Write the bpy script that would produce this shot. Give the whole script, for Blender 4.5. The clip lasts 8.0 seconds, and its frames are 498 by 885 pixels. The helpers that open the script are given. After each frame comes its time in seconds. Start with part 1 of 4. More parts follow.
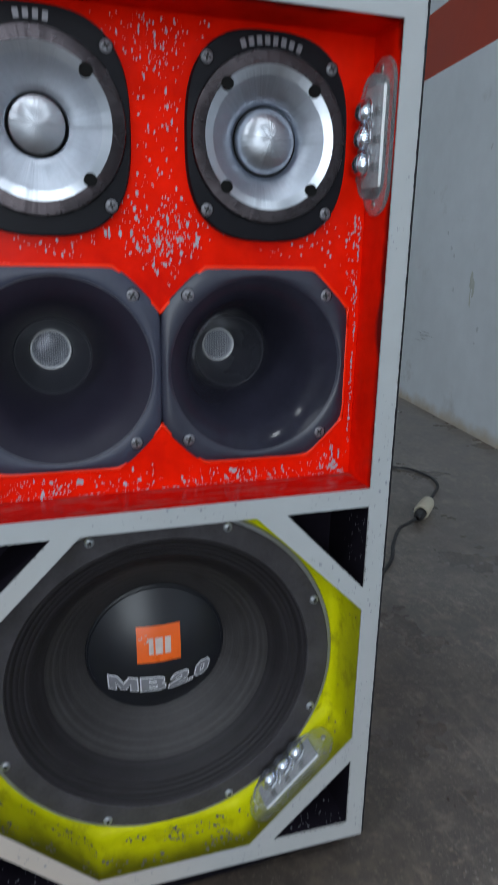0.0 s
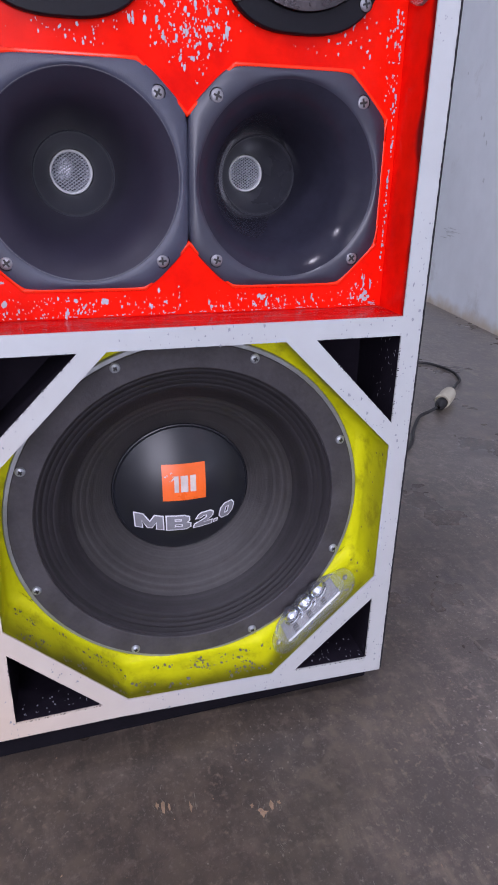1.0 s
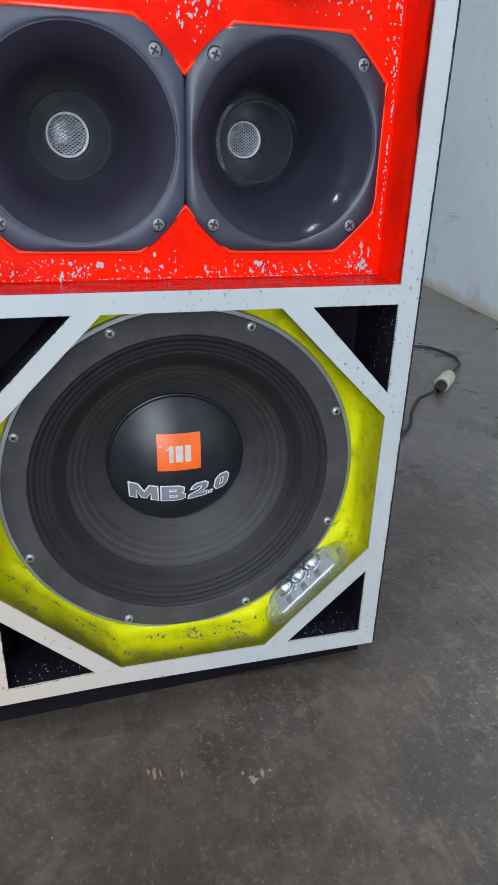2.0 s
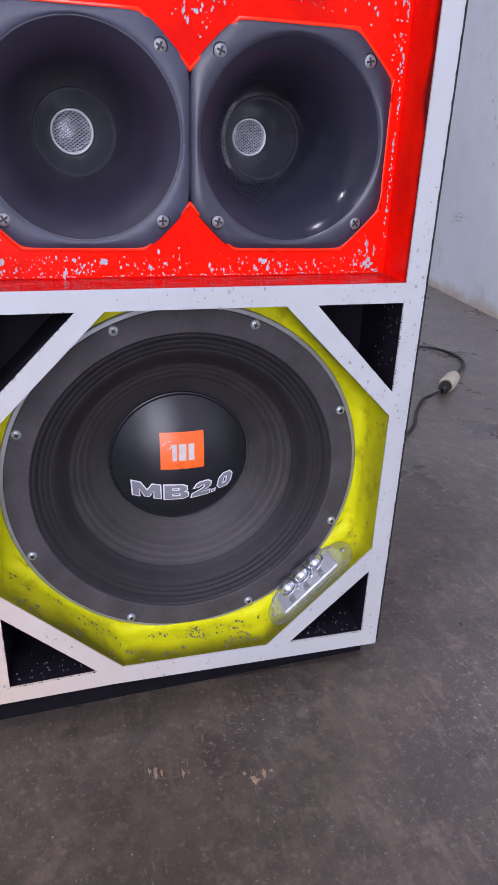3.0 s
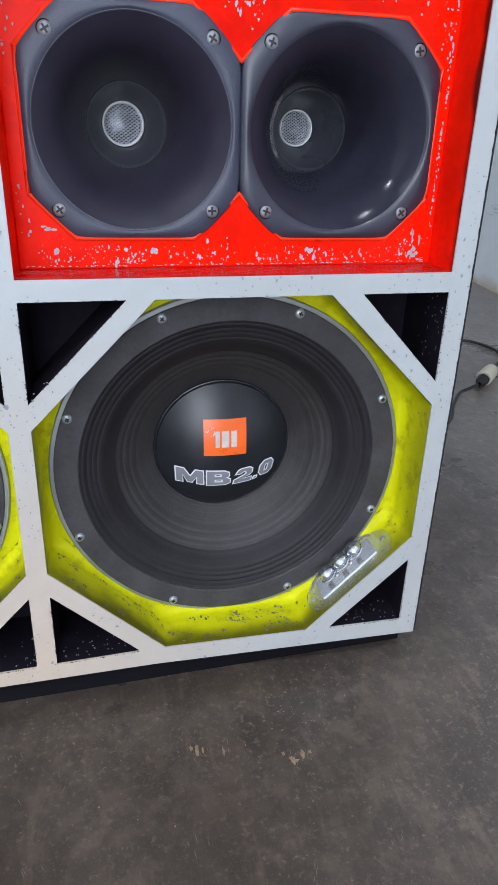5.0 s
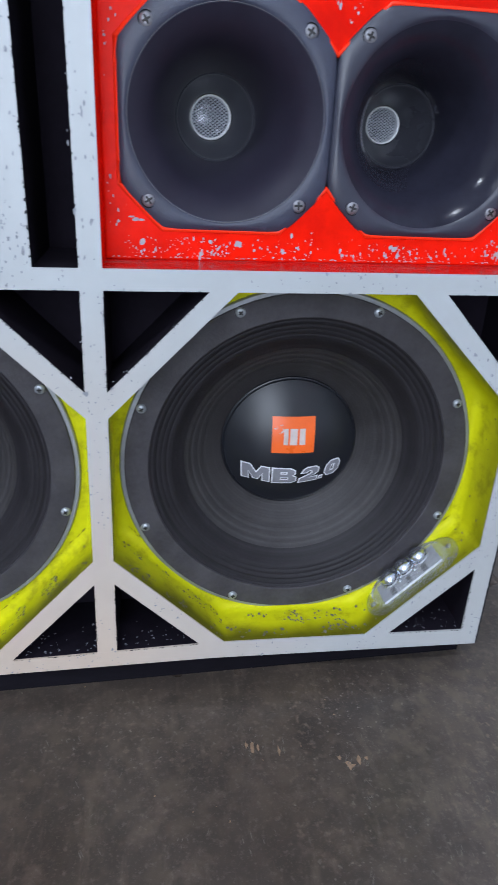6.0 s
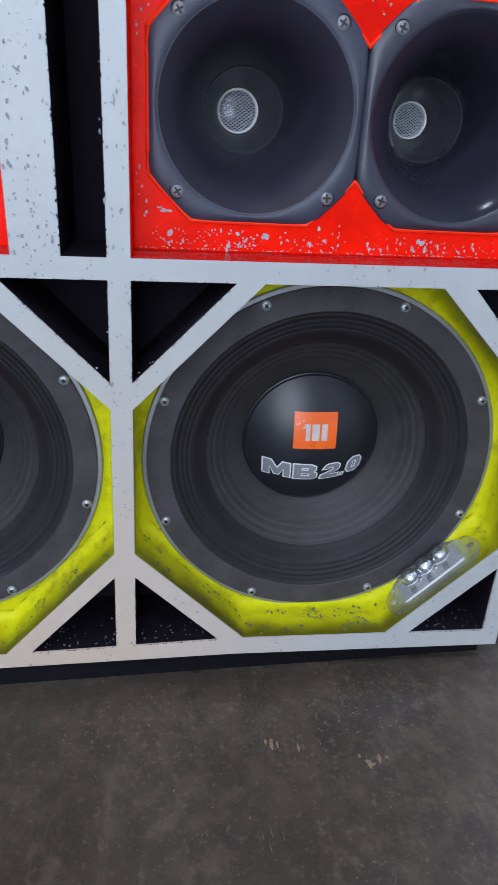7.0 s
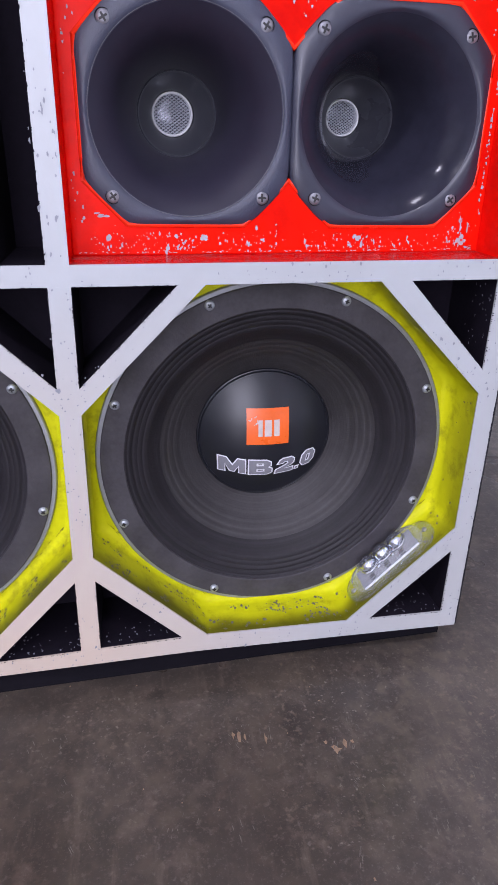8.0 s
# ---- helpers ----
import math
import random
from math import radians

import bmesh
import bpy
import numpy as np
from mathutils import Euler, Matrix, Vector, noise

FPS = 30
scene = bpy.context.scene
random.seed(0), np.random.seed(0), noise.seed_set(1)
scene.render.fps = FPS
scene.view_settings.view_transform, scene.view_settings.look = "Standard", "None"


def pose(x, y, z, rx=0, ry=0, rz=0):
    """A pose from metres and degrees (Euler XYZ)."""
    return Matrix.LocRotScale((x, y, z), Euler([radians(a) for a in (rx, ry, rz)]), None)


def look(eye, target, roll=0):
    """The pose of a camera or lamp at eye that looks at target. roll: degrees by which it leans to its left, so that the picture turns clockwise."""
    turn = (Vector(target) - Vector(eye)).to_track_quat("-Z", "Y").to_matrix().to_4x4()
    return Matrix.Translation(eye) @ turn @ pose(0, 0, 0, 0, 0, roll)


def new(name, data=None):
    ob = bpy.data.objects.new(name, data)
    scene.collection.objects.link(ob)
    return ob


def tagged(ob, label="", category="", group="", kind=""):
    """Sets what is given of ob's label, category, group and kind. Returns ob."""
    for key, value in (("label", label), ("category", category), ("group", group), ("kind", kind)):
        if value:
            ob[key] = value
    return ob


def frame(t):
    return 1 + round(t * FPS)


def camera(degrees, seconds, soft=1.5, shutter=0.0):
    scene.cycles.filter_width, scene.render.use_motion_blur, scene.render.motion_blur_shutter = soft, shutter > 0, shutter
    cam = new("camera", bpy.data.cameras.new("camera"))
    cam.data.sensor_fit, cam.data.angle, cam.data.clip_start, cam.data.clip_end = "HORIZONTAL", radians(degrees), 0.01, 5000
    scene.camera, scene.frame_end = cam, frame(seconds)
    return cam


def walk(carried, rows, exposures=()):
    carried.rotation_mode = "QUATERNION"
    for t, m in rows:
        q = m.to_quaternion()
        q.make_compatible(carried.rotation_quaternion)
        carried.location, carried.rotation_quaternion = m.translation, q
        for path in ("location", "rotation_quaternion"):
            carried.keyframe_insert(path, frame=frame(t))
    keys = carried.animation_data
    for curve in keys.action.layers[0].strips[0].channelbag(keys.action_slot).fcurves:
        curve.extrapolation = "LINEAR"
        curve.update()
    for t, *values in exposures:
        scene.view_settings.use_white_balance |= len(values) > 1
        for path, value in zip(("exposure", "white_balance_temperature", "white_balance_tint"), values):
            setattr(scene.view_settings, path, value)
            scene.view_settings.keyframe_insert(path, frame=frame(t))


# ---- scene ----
cam = camera(41.3, 8.0, soft=1.5, shutter=0.3)
PATH = [
    (0, (0.093, -0.459, 0.572), (0.653, 1.381, 0.023), 1.1),
    (0.2, (0.083, -0.463, 0.546), (0.659, 1.348, -0.082), 1.4),
    (0.5, (0.085, -0.466, 0.516), (0.651, 1.318, -0.19), 1.2),
    (1, (0.08, -0.47, 0.497), (0.581, 1.304, -0.278), 1.3),
    (1.5, (0.082, -0.475, 0.487), (0.581, 1.285, -0.321), 2.0),
    (3, (0.084, -0.473, 0.479), (0.572, 1.29, -0.329), 2.2),
    (3.5, (0.08, -0.47, 0.479), (0.506, 1.306, -0.335), 0.9),
    (4, (0.076, -0.475, 0.478), (0.474, 1.301, -0.351), 0.9),
    (5.5, (0.062, -0.482, 0.476), (0.443, 1.299, -0.35), 2.7),
    (6, (0.046, -0.476, 0.471), (0.322, 1.324, -0.357), 3.0),
    (6.5, (0.03, -0.476, 0.467), (0.203, 1.34, -0.353), 3.3),
    (7, (0.034, -0.476, 0.461), (0.285, 1.333, -0.355), 3.4),
    (7.5, (0.045, -0.482, 0.46), (0.392, 1.31, -0.358), 3.3),
    (8, (0.05, -0.486, 0.464), (0.384, 1.309, -0.352), 1.4),
]
# white balance and exposure follow the phone's own metering; LAMP's magenta tint imitates the LED lamps' glow
DAY, COOL, LAMP = (6450, 12), (6130, 17), (6450, 34)
EXPOSURES = [(0.0, -0.88, *DAY), (0.3, -0.62, *DAY), (0.6, -0.26, *DAY), (0.75, -0.1, *LAMP), (1.1, -0.1, *LAMP), (1.25, -0.08, *DAY), (2.7, -0.08, *DAY), (2.95, -0.02, *LAMP),
             (4.3, 0.06, *LAMP), (5.3, -0.08, *DAY), (5.45, -0.05, *LAMP), (5.8, -0.08, *LAMP), (5.95, -0.25, *COOL), (6.5, -0.10, *COOL), (7.0, -0.40, *COOL), (7.45, 0.08, 6100, 15), (7.6, 0.05, 6100, 15), (7.9, -0.05, *LAMP), (8.0, -0.05, *LAMP)]
walk(cam, [(t, look(eye, target, roll)) for t, eye, target, roll in PATH], EXPOSURES)

# ---- daylight through the open garage door ----
world = bpy.data.worlds.new("sky")
scene.world = world
world.use_nodes = True
wn = world.node_tree
sky = wn.nodes.new("ShaderNodeTexSky")
sky.sky_type, sky.sun_disc = "NISHITA", False
sky.sun_elevation, sky.sun_rotation = radians(40), radians(200)
wn.links.new(sky.outputs[0], wn.nodes["Background"].inputs[0])
wn.nodes["Background"].inputs[1].default_value = 0.1


def area(name, m, sx, sy, watts, colour):
    d = bpy.data.lights.new(name, "AREA")
    d.shape, d.size, d.size_y, d.energy, d.color = "RECTANGLE", sx, sy, watts, colour
    ob = new(name, d)
    ob.matrix_world = m
    return ob


area("doorway_daylight", look((-0.52, -2.58, 1.12), (-0.52, 0.0, 0.9)), 1.2, 2.1, 64, (0.80, 0.92, 1.0))
area("ceiling_light", look((0.13, -1.5, 2.62), (0.13, -1.5, 0.0)), 0.22, 0.10, 18, (0.84, 0.94, 1.0))
area("ceiling_light", look((-1.52, -1.4, 2.62), (-1.52, -1.4, 0.0)), 0.22, 0.10, 34, (0.84, 0.94, 1.0))


# ---- materials ----
def mat(name, base, rough=0.5, metal=0.0, var=0.12, scale=30.0, bump=0.0, bscale=200.0, rvar=0.1, stretch=(1, 1, 1), dirt=None, dirt_at=(0.6, 0.75), dscale=12.0, spec=0.5, coat=0.0):
    """Two scales of variation in colour and gloss, and a fine relief."""
    m = bpy.data.materials.new(name)
    m.use_nodes = True
    t = m.node_tree
    b = t.nodes["Principled BSDF"]
    L = t.links.new
    b.inputs["Metallic"].default_value = metal
    b.inputs["Specular IOR Level"].default_value = spec
    b.inputs["Coat Weight"].default_value = coat
    b.inputs["Coat Roughness"].default_value = 0.12
    geo = t.nodes.new("ShaderNodeNewGeometry")
    mp = t.nodes.new("ShaderNodeMapping")
    mp.inputs["Scale"].default_value = stretch
    L(geo.outputs["Position"], mp.inputs[0])

    def noise_at(s, detail=4.0, r=0.6):
        n = t.nodes.new("ShaderNodeTexNoise")
        n.inputs["Scale"].default_value, n.inputs["Detail"].default_value, n.inputs["Roughness"].default_value = s, detail, r
        L(mp.outputs[0], n.inputs["Vector"])
        return n.outputs["Fac"]

    def ramp(src, a, c0, z, c1):
        r = t.nodes.new("ShaderNodeValToRGB")
        r.color_ramp.elements[0].position, r.color_ramp.elements[0].color = a, (*c0, 1)
        r.color_ramp.elements[1].position, r.color_ramp.elements[1].color = z, (*c1, 1)
        L(src, r.inputs[0])
        return r.outputs[0]

    def mix(fac, a, bb, mode="MIX"):
        x = t.nodes.new("ShaderNodeMix")
        x.data_type, x.blend_type = "RGBA", mode
        for sock, v in ((x.inputs["Factor"], fac), (x.inputs["A"], a), (x.inputs["B"], bb)):
            if isinstance(v, (int, float)):
                sock.default_value = v
            elif isinstance(v, tuple):
                sock.default_value = (*v, 1)
            else:
                L(v, sock)
        return x.outputs["Result"]

    lo, hi = tuple(c * (1 - var) for c in base), tuple(min(1, c * (1 + var)) for c in base)
    big, fine = noise_at(scale), noise_at(scale * 7, 6)
    col = mix(0.35, ramp(big, 0.3, lo, 0.7, hi), ramp(fine, 0.3, lo, 0.7, hi))
    if dirt:
        col = mix(ramp(noise_at(dscale, 8, 0.7), dirt_at[0], (0, 0, 0), dirt_at[1], (1, 1, 1)), col, dirt)
    L(col, b.inputs["Base Color"])
    mr = t.nodes.new("ShaderNodeMapRange")
    mr.inputs["To Min"].default_value, mr.inputs["To Max"].default_value = max(0.02, rough - rvar), min(1, rough + rvar)
    L(big, mr.inputs["Value"])
    L(mr.outputs[0], b.inputs["Roughness"])
    if bump:
        bp = t.nodes.new("ShaderNodeBump")
        bp.inputs["Strength"].default_value, bp.inputs["Distance"].default_value = bump, 0.001
        L(noise_at(bscale, 5), bp.inputs["Height"])
        L(bp.outputs[0], b.inputs["Normal"])
    return m


WHITE = mat("white_gloss_paint", (0.40, 0.42, 0.43), 0.36, var=0.05, scale=9, bump=0.15, bscale=90, dirt=(0.45, 0.44, 0.42), dirt_at=(0.66, 0.8), dscale=45)
RED = mat("red_gloss_paint", (0.86, 0.011, 0.0012), 0.20, var=0.30, scale=7, bump=0.35, bscale=32, spec=0.05, dirt=(0.60, 0.006, 0.003), dirt_at=(0.52, 0.76), dscale=16)
RED_GRIMY = mat("red_paint_with_grime", (0.50, 0.006, 0.004), 0.2, var=0.3, scale=25, bump=0.4, bscale=80, spec=0.3, dirt=(0.20, 0.09, 0.08), dirt_at=(0.5, 0.72), dscale=50, stretch=(0.6, 2.5, 1))
YELLOW = mat("yellow_green_paint", (0.56, 0.555, 0.002), 0.36, var=0.16, scale=14, bump=0.3, bscale=70, spec=0.12, dirt=(0.25, 0.22, 0.012), dirt_at=(0.53, 0.76), dscale=38)


def dark_front_edge(m, y0, y1, colour, thin=1.0):
    """Darkens boards from their front edge back: black overspray on the yellow, a dark band on the red."""
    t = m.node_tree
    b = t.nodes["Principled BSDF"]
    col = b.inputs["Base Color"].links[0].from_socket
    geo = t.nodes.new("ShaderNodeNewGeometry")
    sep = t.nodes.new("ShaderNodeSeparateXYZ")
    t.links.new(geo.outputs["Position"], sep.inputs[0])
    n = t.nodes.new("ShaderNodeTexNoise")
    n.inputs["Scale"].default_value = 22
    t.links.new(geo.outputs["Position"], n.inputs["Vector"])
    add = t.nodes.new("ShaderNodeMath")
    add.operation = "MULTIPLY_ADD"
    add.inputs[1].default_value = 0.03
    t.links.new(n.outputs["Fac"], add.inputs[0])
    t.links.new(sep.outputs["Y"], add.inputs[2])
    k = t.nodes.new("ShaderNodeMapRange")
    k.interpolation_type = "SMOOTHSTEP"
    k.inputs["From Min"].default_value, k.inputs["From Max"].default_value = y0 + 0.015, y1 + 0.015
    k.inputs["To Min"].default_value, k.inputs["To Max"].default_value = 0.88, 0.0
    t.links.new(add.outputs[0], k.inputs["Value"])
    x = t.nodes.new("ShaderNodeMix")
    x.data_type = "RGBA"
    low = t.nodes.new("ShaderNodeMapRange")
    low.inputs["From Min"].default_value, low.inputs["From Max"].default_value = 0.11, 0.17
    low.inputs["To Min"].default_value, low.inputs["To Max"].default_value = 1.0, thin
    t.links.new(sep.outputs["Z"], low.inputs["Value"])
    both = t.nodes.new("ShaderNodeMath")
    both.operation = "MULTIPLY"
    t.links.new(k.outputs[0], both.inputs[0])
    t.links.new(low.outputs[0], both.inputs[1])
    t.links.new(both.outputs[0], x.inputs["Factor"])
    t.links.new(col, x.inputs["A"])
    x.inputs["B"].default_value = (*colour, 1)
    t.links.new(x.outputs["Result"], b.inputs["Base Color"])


def warm_bounce_tint(m, z0, z1, colour):
    """Puts warm bounce light into the white paint: brighter and creamier low down and to the left."""
    t = m.node_tree
    b = t.nodes["Principled BSDF"]
    col = b.inputs["Base Color"].links[0].from_socket
    geo, sep, n = t.nodes.new("ShaderNodeNewGeometry"), t.nodes.new("ShaderNodeSeparateXYZ"), t.nodes.new("ShaderNodeTexNoise")
    n.inputs["Scale"].default_value = 9
    t.links.new(geo.outputs["Position"], sep.inputs[0])
    t.links.new(geo.outputs["Position"], n.inputs["Vector"])
    add = t.nodes.new("ShaderNodeMath")
    add.operation = "MULTIPLY_ADD"
    add.inputs[1].default_value = 0.12
    t.links.new(n.outputs["Fac"], add.inputs[0])
    t.links.new(sep.outputs["Z"], add.inputs[2])
    k = t.nodes.new("ShaderNodeMapRange")
    k.inputs["From Min"].default_value, k.inputs["From Max"].default_value = z0 + 0.06, z1 + 0.06
    k.inputs["To Min"].default_value, k.inputs["To Max"].default_value = 1.0, 0.0
    t.links.new(add.outputs[0], k.inputs["Value"])
    side = t.nodes.new("ShaderNodeMapRange")
    side.inputs["From Min"].default_value, side.inputs["From Max"].default_value = 0.0, 0.22
    side.inputs["To Min"].default_value, side.inputs["To Max"].default_value = 1.0, 0.12
    t.links.new(sep.outputs["X"], side.inputs["Value"])
    both = t.nodes.new("ShaderNodeMath")
    both.operation = "MULTIPLY"
    t.links.new(k.outputs[0], both.inputs[0])
    t.links.new(side.outputs[0], both.inputs[1])
    x = t.nodes.new("ShaderNodeMix")
    x.data_type, x.blend_type = "RGBA", "MULTIPLY"
    t.links.new(both.outputs[0], x.inputs["Factor"])
    t.links.new(col, x.inputs["A"])
    x.inputs["B"].default_value = (*colour, 1)
    t.links.new(x.outputs["Result"], b.inputs["Base Color"])


warm_bounce_tint(WHITE, 0.05, 0.38, (1.36, 1.05, 0.84))
dark_front_edge(YELLOW, 0.004, 0.033, (0.06, 0.055, 0.006), 0.38)
BEAD = mat("glossy_red_filler", (0.88, 0.032, 0.006), 0.26, var=0.1, scale=20, spec=0.22)
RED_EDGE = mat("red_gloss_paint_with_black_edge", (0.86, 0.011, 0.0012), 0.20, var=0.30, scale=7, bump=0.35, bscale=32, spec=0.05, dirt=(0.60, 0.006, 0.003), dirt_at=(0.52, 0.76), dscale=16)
# the red boards are darker along their front edge
dark_front_edge(RED_EDGE, 0.001, 0.009, (0.05, 0.006, 0.005))
BLACK = mat("black_matt_paint", (0.0095, 0.0072, 0.0125), 0.8, var=0.3, scale=30, bump=0.2, bscale=250, dirt=(0.012, 0.011, 0.013), dirt_at=(0.7, 0.85), dscale=160, spec=0.1)
FLAKE = mat("bare_primer_flake", (0.34, 0.335, 0.37), 0.7, var=0.15, scale=120)
GREY_FLAKE = mat("grey_stain_flake", (0.24, 0.25, 0.28), 0.7, var=0.25, scale=120)
GRIME = mat("brown_grime", (0.17, 0.15, 0.015), 0.7, var=0.3, scale=90)
DARK_FLAKE = mat("dark_bare_flake", (0.155, 0.14, 0.115), 0.7, var=0.3, scale=120)
GASKET = mat("charcoal_gasket_board", (0.054, 0.050, 0.056), 0.6, var=0.32, scale=40, bump=0.3, bscale=400, spec=0.22)
RIM = mat("grey_cast_basket", (0.30, 0.31, 0.33), 0.45, metal=0.6, var=0.15, scale=60)
SURROUND = mat("black_treated_cloth", (0.018, 0.016, 0.019), 0.5, var=0.2, scale=60, bump=0.35, bscale=900, spec=0.22)
CONE = mat("dark_grey_paper_cone", (0.037, 0.034, 0.036), 0.46, var=0.22, scale=50, bump=0.4, bscale=700, spec=0.28)
CAP = mat("satin_black_dust_cap", (0.012, 0.013, 0.018), 0.33, var=0.08, scale=15, bump=0.08, bscale=500, spec=0.48)
ORANGE = mat("orange_sticker", (0.86, 0.13, 0.015), 0.3, var=0.06, scale=60)
INK = mat("silver_grey_print", (0.22, 0.22, 0.25), 0.4, var=0.12, scale=200)
INK_EDGE = mat("pale_print_outline", (0.75, 0.75, 0.8), 0.4, var=0.05, scale=200)
BADGE_PRINT = mat("worn_pale_print", (0.55, 0.47, 0.45), 0.4, var=0.15, scale=200)
PLASTIC = mat("black_moulded_plastic", (0.034, 0.039, 0.066), 0.42, var=0.15, scale=25, bump=0.25, bscale=900, rvar=0.06)
PLASTIC_IN = mat("smooth_black_horn_plastic", (0.023, 0.021, 0.034), 0.42, var=0.12, scale=25, bump=0.02, bscale=300, rvar=0.05, spec=0.16)
PLASTIC_WORN = mat("satin_black_horn_plastic", (0.026, 0.028, 0.046), 0.38, var=0.15, scale=25, bump=0.05, bscale=600, rvar=0.06, coat=0.1)
PLASTIC_GLOSS = mat("glossy_black_flare_plastic", (0.021, 0.021, 0.033), 0.15, var=0.2, scale=25, bump=0.10, bscale=60, rvar=0.05, spec=0.14)
COLLAR = mat("grey_black_throat_plastic", (0.040, 0.041, 0.052), 0.3, var=0.06, scale=20, spec=0.3)
STEEL = mat("zinc_plated_steel", (0.62, 0.62, 0.62), 0.3, metal=1.0, var=0.2, scale=150)
BOLT = mat("dull_zinc_bolt", (0.32, 0.34, 0.37), 0.4, metal=0.6, var=0.3, scale=180)
SCREW = mat("dull_nickel_screw", (0.20, 0.20, 0.22), 0.42, metal=0.45, var=0.25, scale=200)
RECESS = mat("black_recess_shade", (0.006, 0.006, 0.006), 0.7, spec=0.1)
CROSS = mat("shaded_cross_slot", (0.008, 0.008, 0.009), 0.6)
MESH = mat("silver_wire_mesh", (0.50, 0.52, 0.57), 0.35, metal=0.5, var=0.15, scale=200)
RING = mat("bright_throat_ring", (0.92, 0.95, 1.0), 0.2, metal=0.3, var=0.08, scale=90)
ALU = mat("spun_aluminium", (0.062, 0.053, 0.057), 0.28, metal=1.0, var=0.08, scale=60, rvar=0.08)
ALU_BRIGHT = mat("polished_aluminium", (0.50, 0.53, 0.58), 0.32, metal=1.0, var=0.05, scale=60)
FLANGE = mat("black_tweeter_flange", (0.007, 0.007, 0.010), 0.45, var=0.2, scale=40, bump=0.1, bscale=600, spec=0.13)
BULLET = mat("satin_aluminium_bullet", (0.52, 0.545, 0.59), 0.42, metal=1.0, var=0.06, scale=60)
ALU_MATT = mat("anodised_grey_aluminium", (0.47, 0.505, 0.57), 0.50, metal=1.0, var=0.1, scale=60)


def brushed(m, amount):
    """Turned on a lathe: the gloss is drawn out across the rings."""
    t = m.node_tree
    tan = t.nodes.new("ShaderNodeTangent")
    tan.direction_type, tan.axis = "RADIAL", "Y"
    b = t.nodes["Principled BSDF"]
    b.inputs["Anisotropic"].default_value = amount
    t.links.new(tan.outputs[0], b.inputs["Tangent"])


for turned in (ALU, BULLET, ALU_MATT, ALU_BRIGHT):
    brushed(turned, 0.85)


def fanned(m, strength):
    """Facing cuts run out to the rim, so the gloss breaks up into fans round the axis."""
    t = m.node_tree
    b = t.nodes["Principled BSDF"]
    at, sep, turn, n, bp = (t.nodes.new(k) for k in ("ShaderNodeTexCoord", "ShaderNodeSeparateXYZ", "ShaderNodeMath", "ShaderNodeTexNoise", "ShaderNodeBump"))
    turn.operation = "ARCTAN2"
    n.noise_dimensions = "1D"
    n.inputs["Scale"].default_value, n.inputs["Detail"].default_value = 2.6, 4
    bp.inputs["Strength"].default_value, bp.inputs["Distance"].default_value = strength, 0.004
    t.links.new(at.outputs["Object"], sep.inputs[0])
    t.links.new(sep.outputs["Z"], turn.inputs[0])
    t.links.new(sep.outputs["X"], turn.inputs[1])
    t.links.new(turn.outputs[0], n.inputs["W"])
    t.links.new(n.outputs["Fac"], bp.inputs["Height"])
    t.links.new(bp.outputs[0], b.inputs["Normal"])


for turned in (BULLET, ALU_MATT, ALU_BRIGHT, ALU):
    fanned(turned, 0.32)


def ringed(m, amount, relief):
    """Fine uneven rings round the driver's axis, as pressed paper and doped cloth show them."""
    t = m.node_tree
    b = t.nodes["Principled BSDF"]
    col = b.inputs["Base Color"].links[0].from_socket
    at, flat_y, ln = t.nodes.new("ShaderNodeTexCoord"), t.nodes.new("ShaderNodeVectorMath"), t.nodes.new("ShaderNodeVectorMath")
    flat_y.operation, ln.operation = "MULTIPLY", "LENGTH"
    flat_y.inputs[1].default_value = (1, 0, 1)
    t.links.new(at.outputs["Object"], flat_y.inputs[0])
    t.links.new(flat_y.outputs[0], ln.inputs[0])
    n = t.nodes.new("ShaderNodeTexNoise")
    n.noise_dimensions = "1D"
    n.inputs["Scale"].default_value, n.inputs["Detail"].default_value, n.inputs["Roughness"].default_value = 260, 3, 0.6
    t.links.new(ln.outputs["Value"], n.inputs["W"])
    k = t.nodes.new("ShaderNodeMapRange")
    k.inputs["From Min"].default_value, k.inputs["From Max"].default_value = 0.3, 0.7
    k.inputs["To Min"].default_value, k.inputs["To Max"].default_value = 1 - amount, 1 + amount
    t.links.new(n.outputs["Fac"], k.inputs["Value"])
    x = t.nodes.new("ShaderNodeVectorMath")
    x.operation = "SCALE"
    t.links.new(col, x.inputs[0])
    t.links.new(k.outputs[0], x.inputs["Scale"])
    t.links.new(x.outputs[0], b.inputs["Base Color"])
    bp = t.nodes.new("ShaderNodeBump")
    bp.inputs["Strength"].default_value, bp.inputs["Distance"].default_value = relief, 0.0006
    t.links.new(n.outputs["Fac"], bp.inputs["Height"])
    t.links.new(b.inputs["Normal"].links[0].from_socket, bp.inputs["Normal"])
    t.links.new(bp.outputs[0], b.inputs["Normal"])


ringed(CONE, 0.20, 0.4)
ringed(SURROUND, 0.25, 0.35)
brushed(CONE, 0.5)
CHROME = mat("chromed_reflector", (0.85, 0.86, 0.9), 0.08, metal=1.0, var=0.1, scale=150)
LENS = mat("silvered_clear_lens", (0.66, 0.70, 0.77), 0.05, metal=0.95, var=0.15, scale=150, bump=0.3, bscale=330, rvar=0.02)
EDGE = mat("bright_board_edge", (0.62, 0.63, 0.63), 0.3, var=0.05, scale=150)
SLOT = mat("grey_component", (0.07, 0.07, 0.075), 0.5)
BOARD = mat("white_lamp_board", (0.21, 0.215, 0.225), 0.4, var=0.12, scale=150)
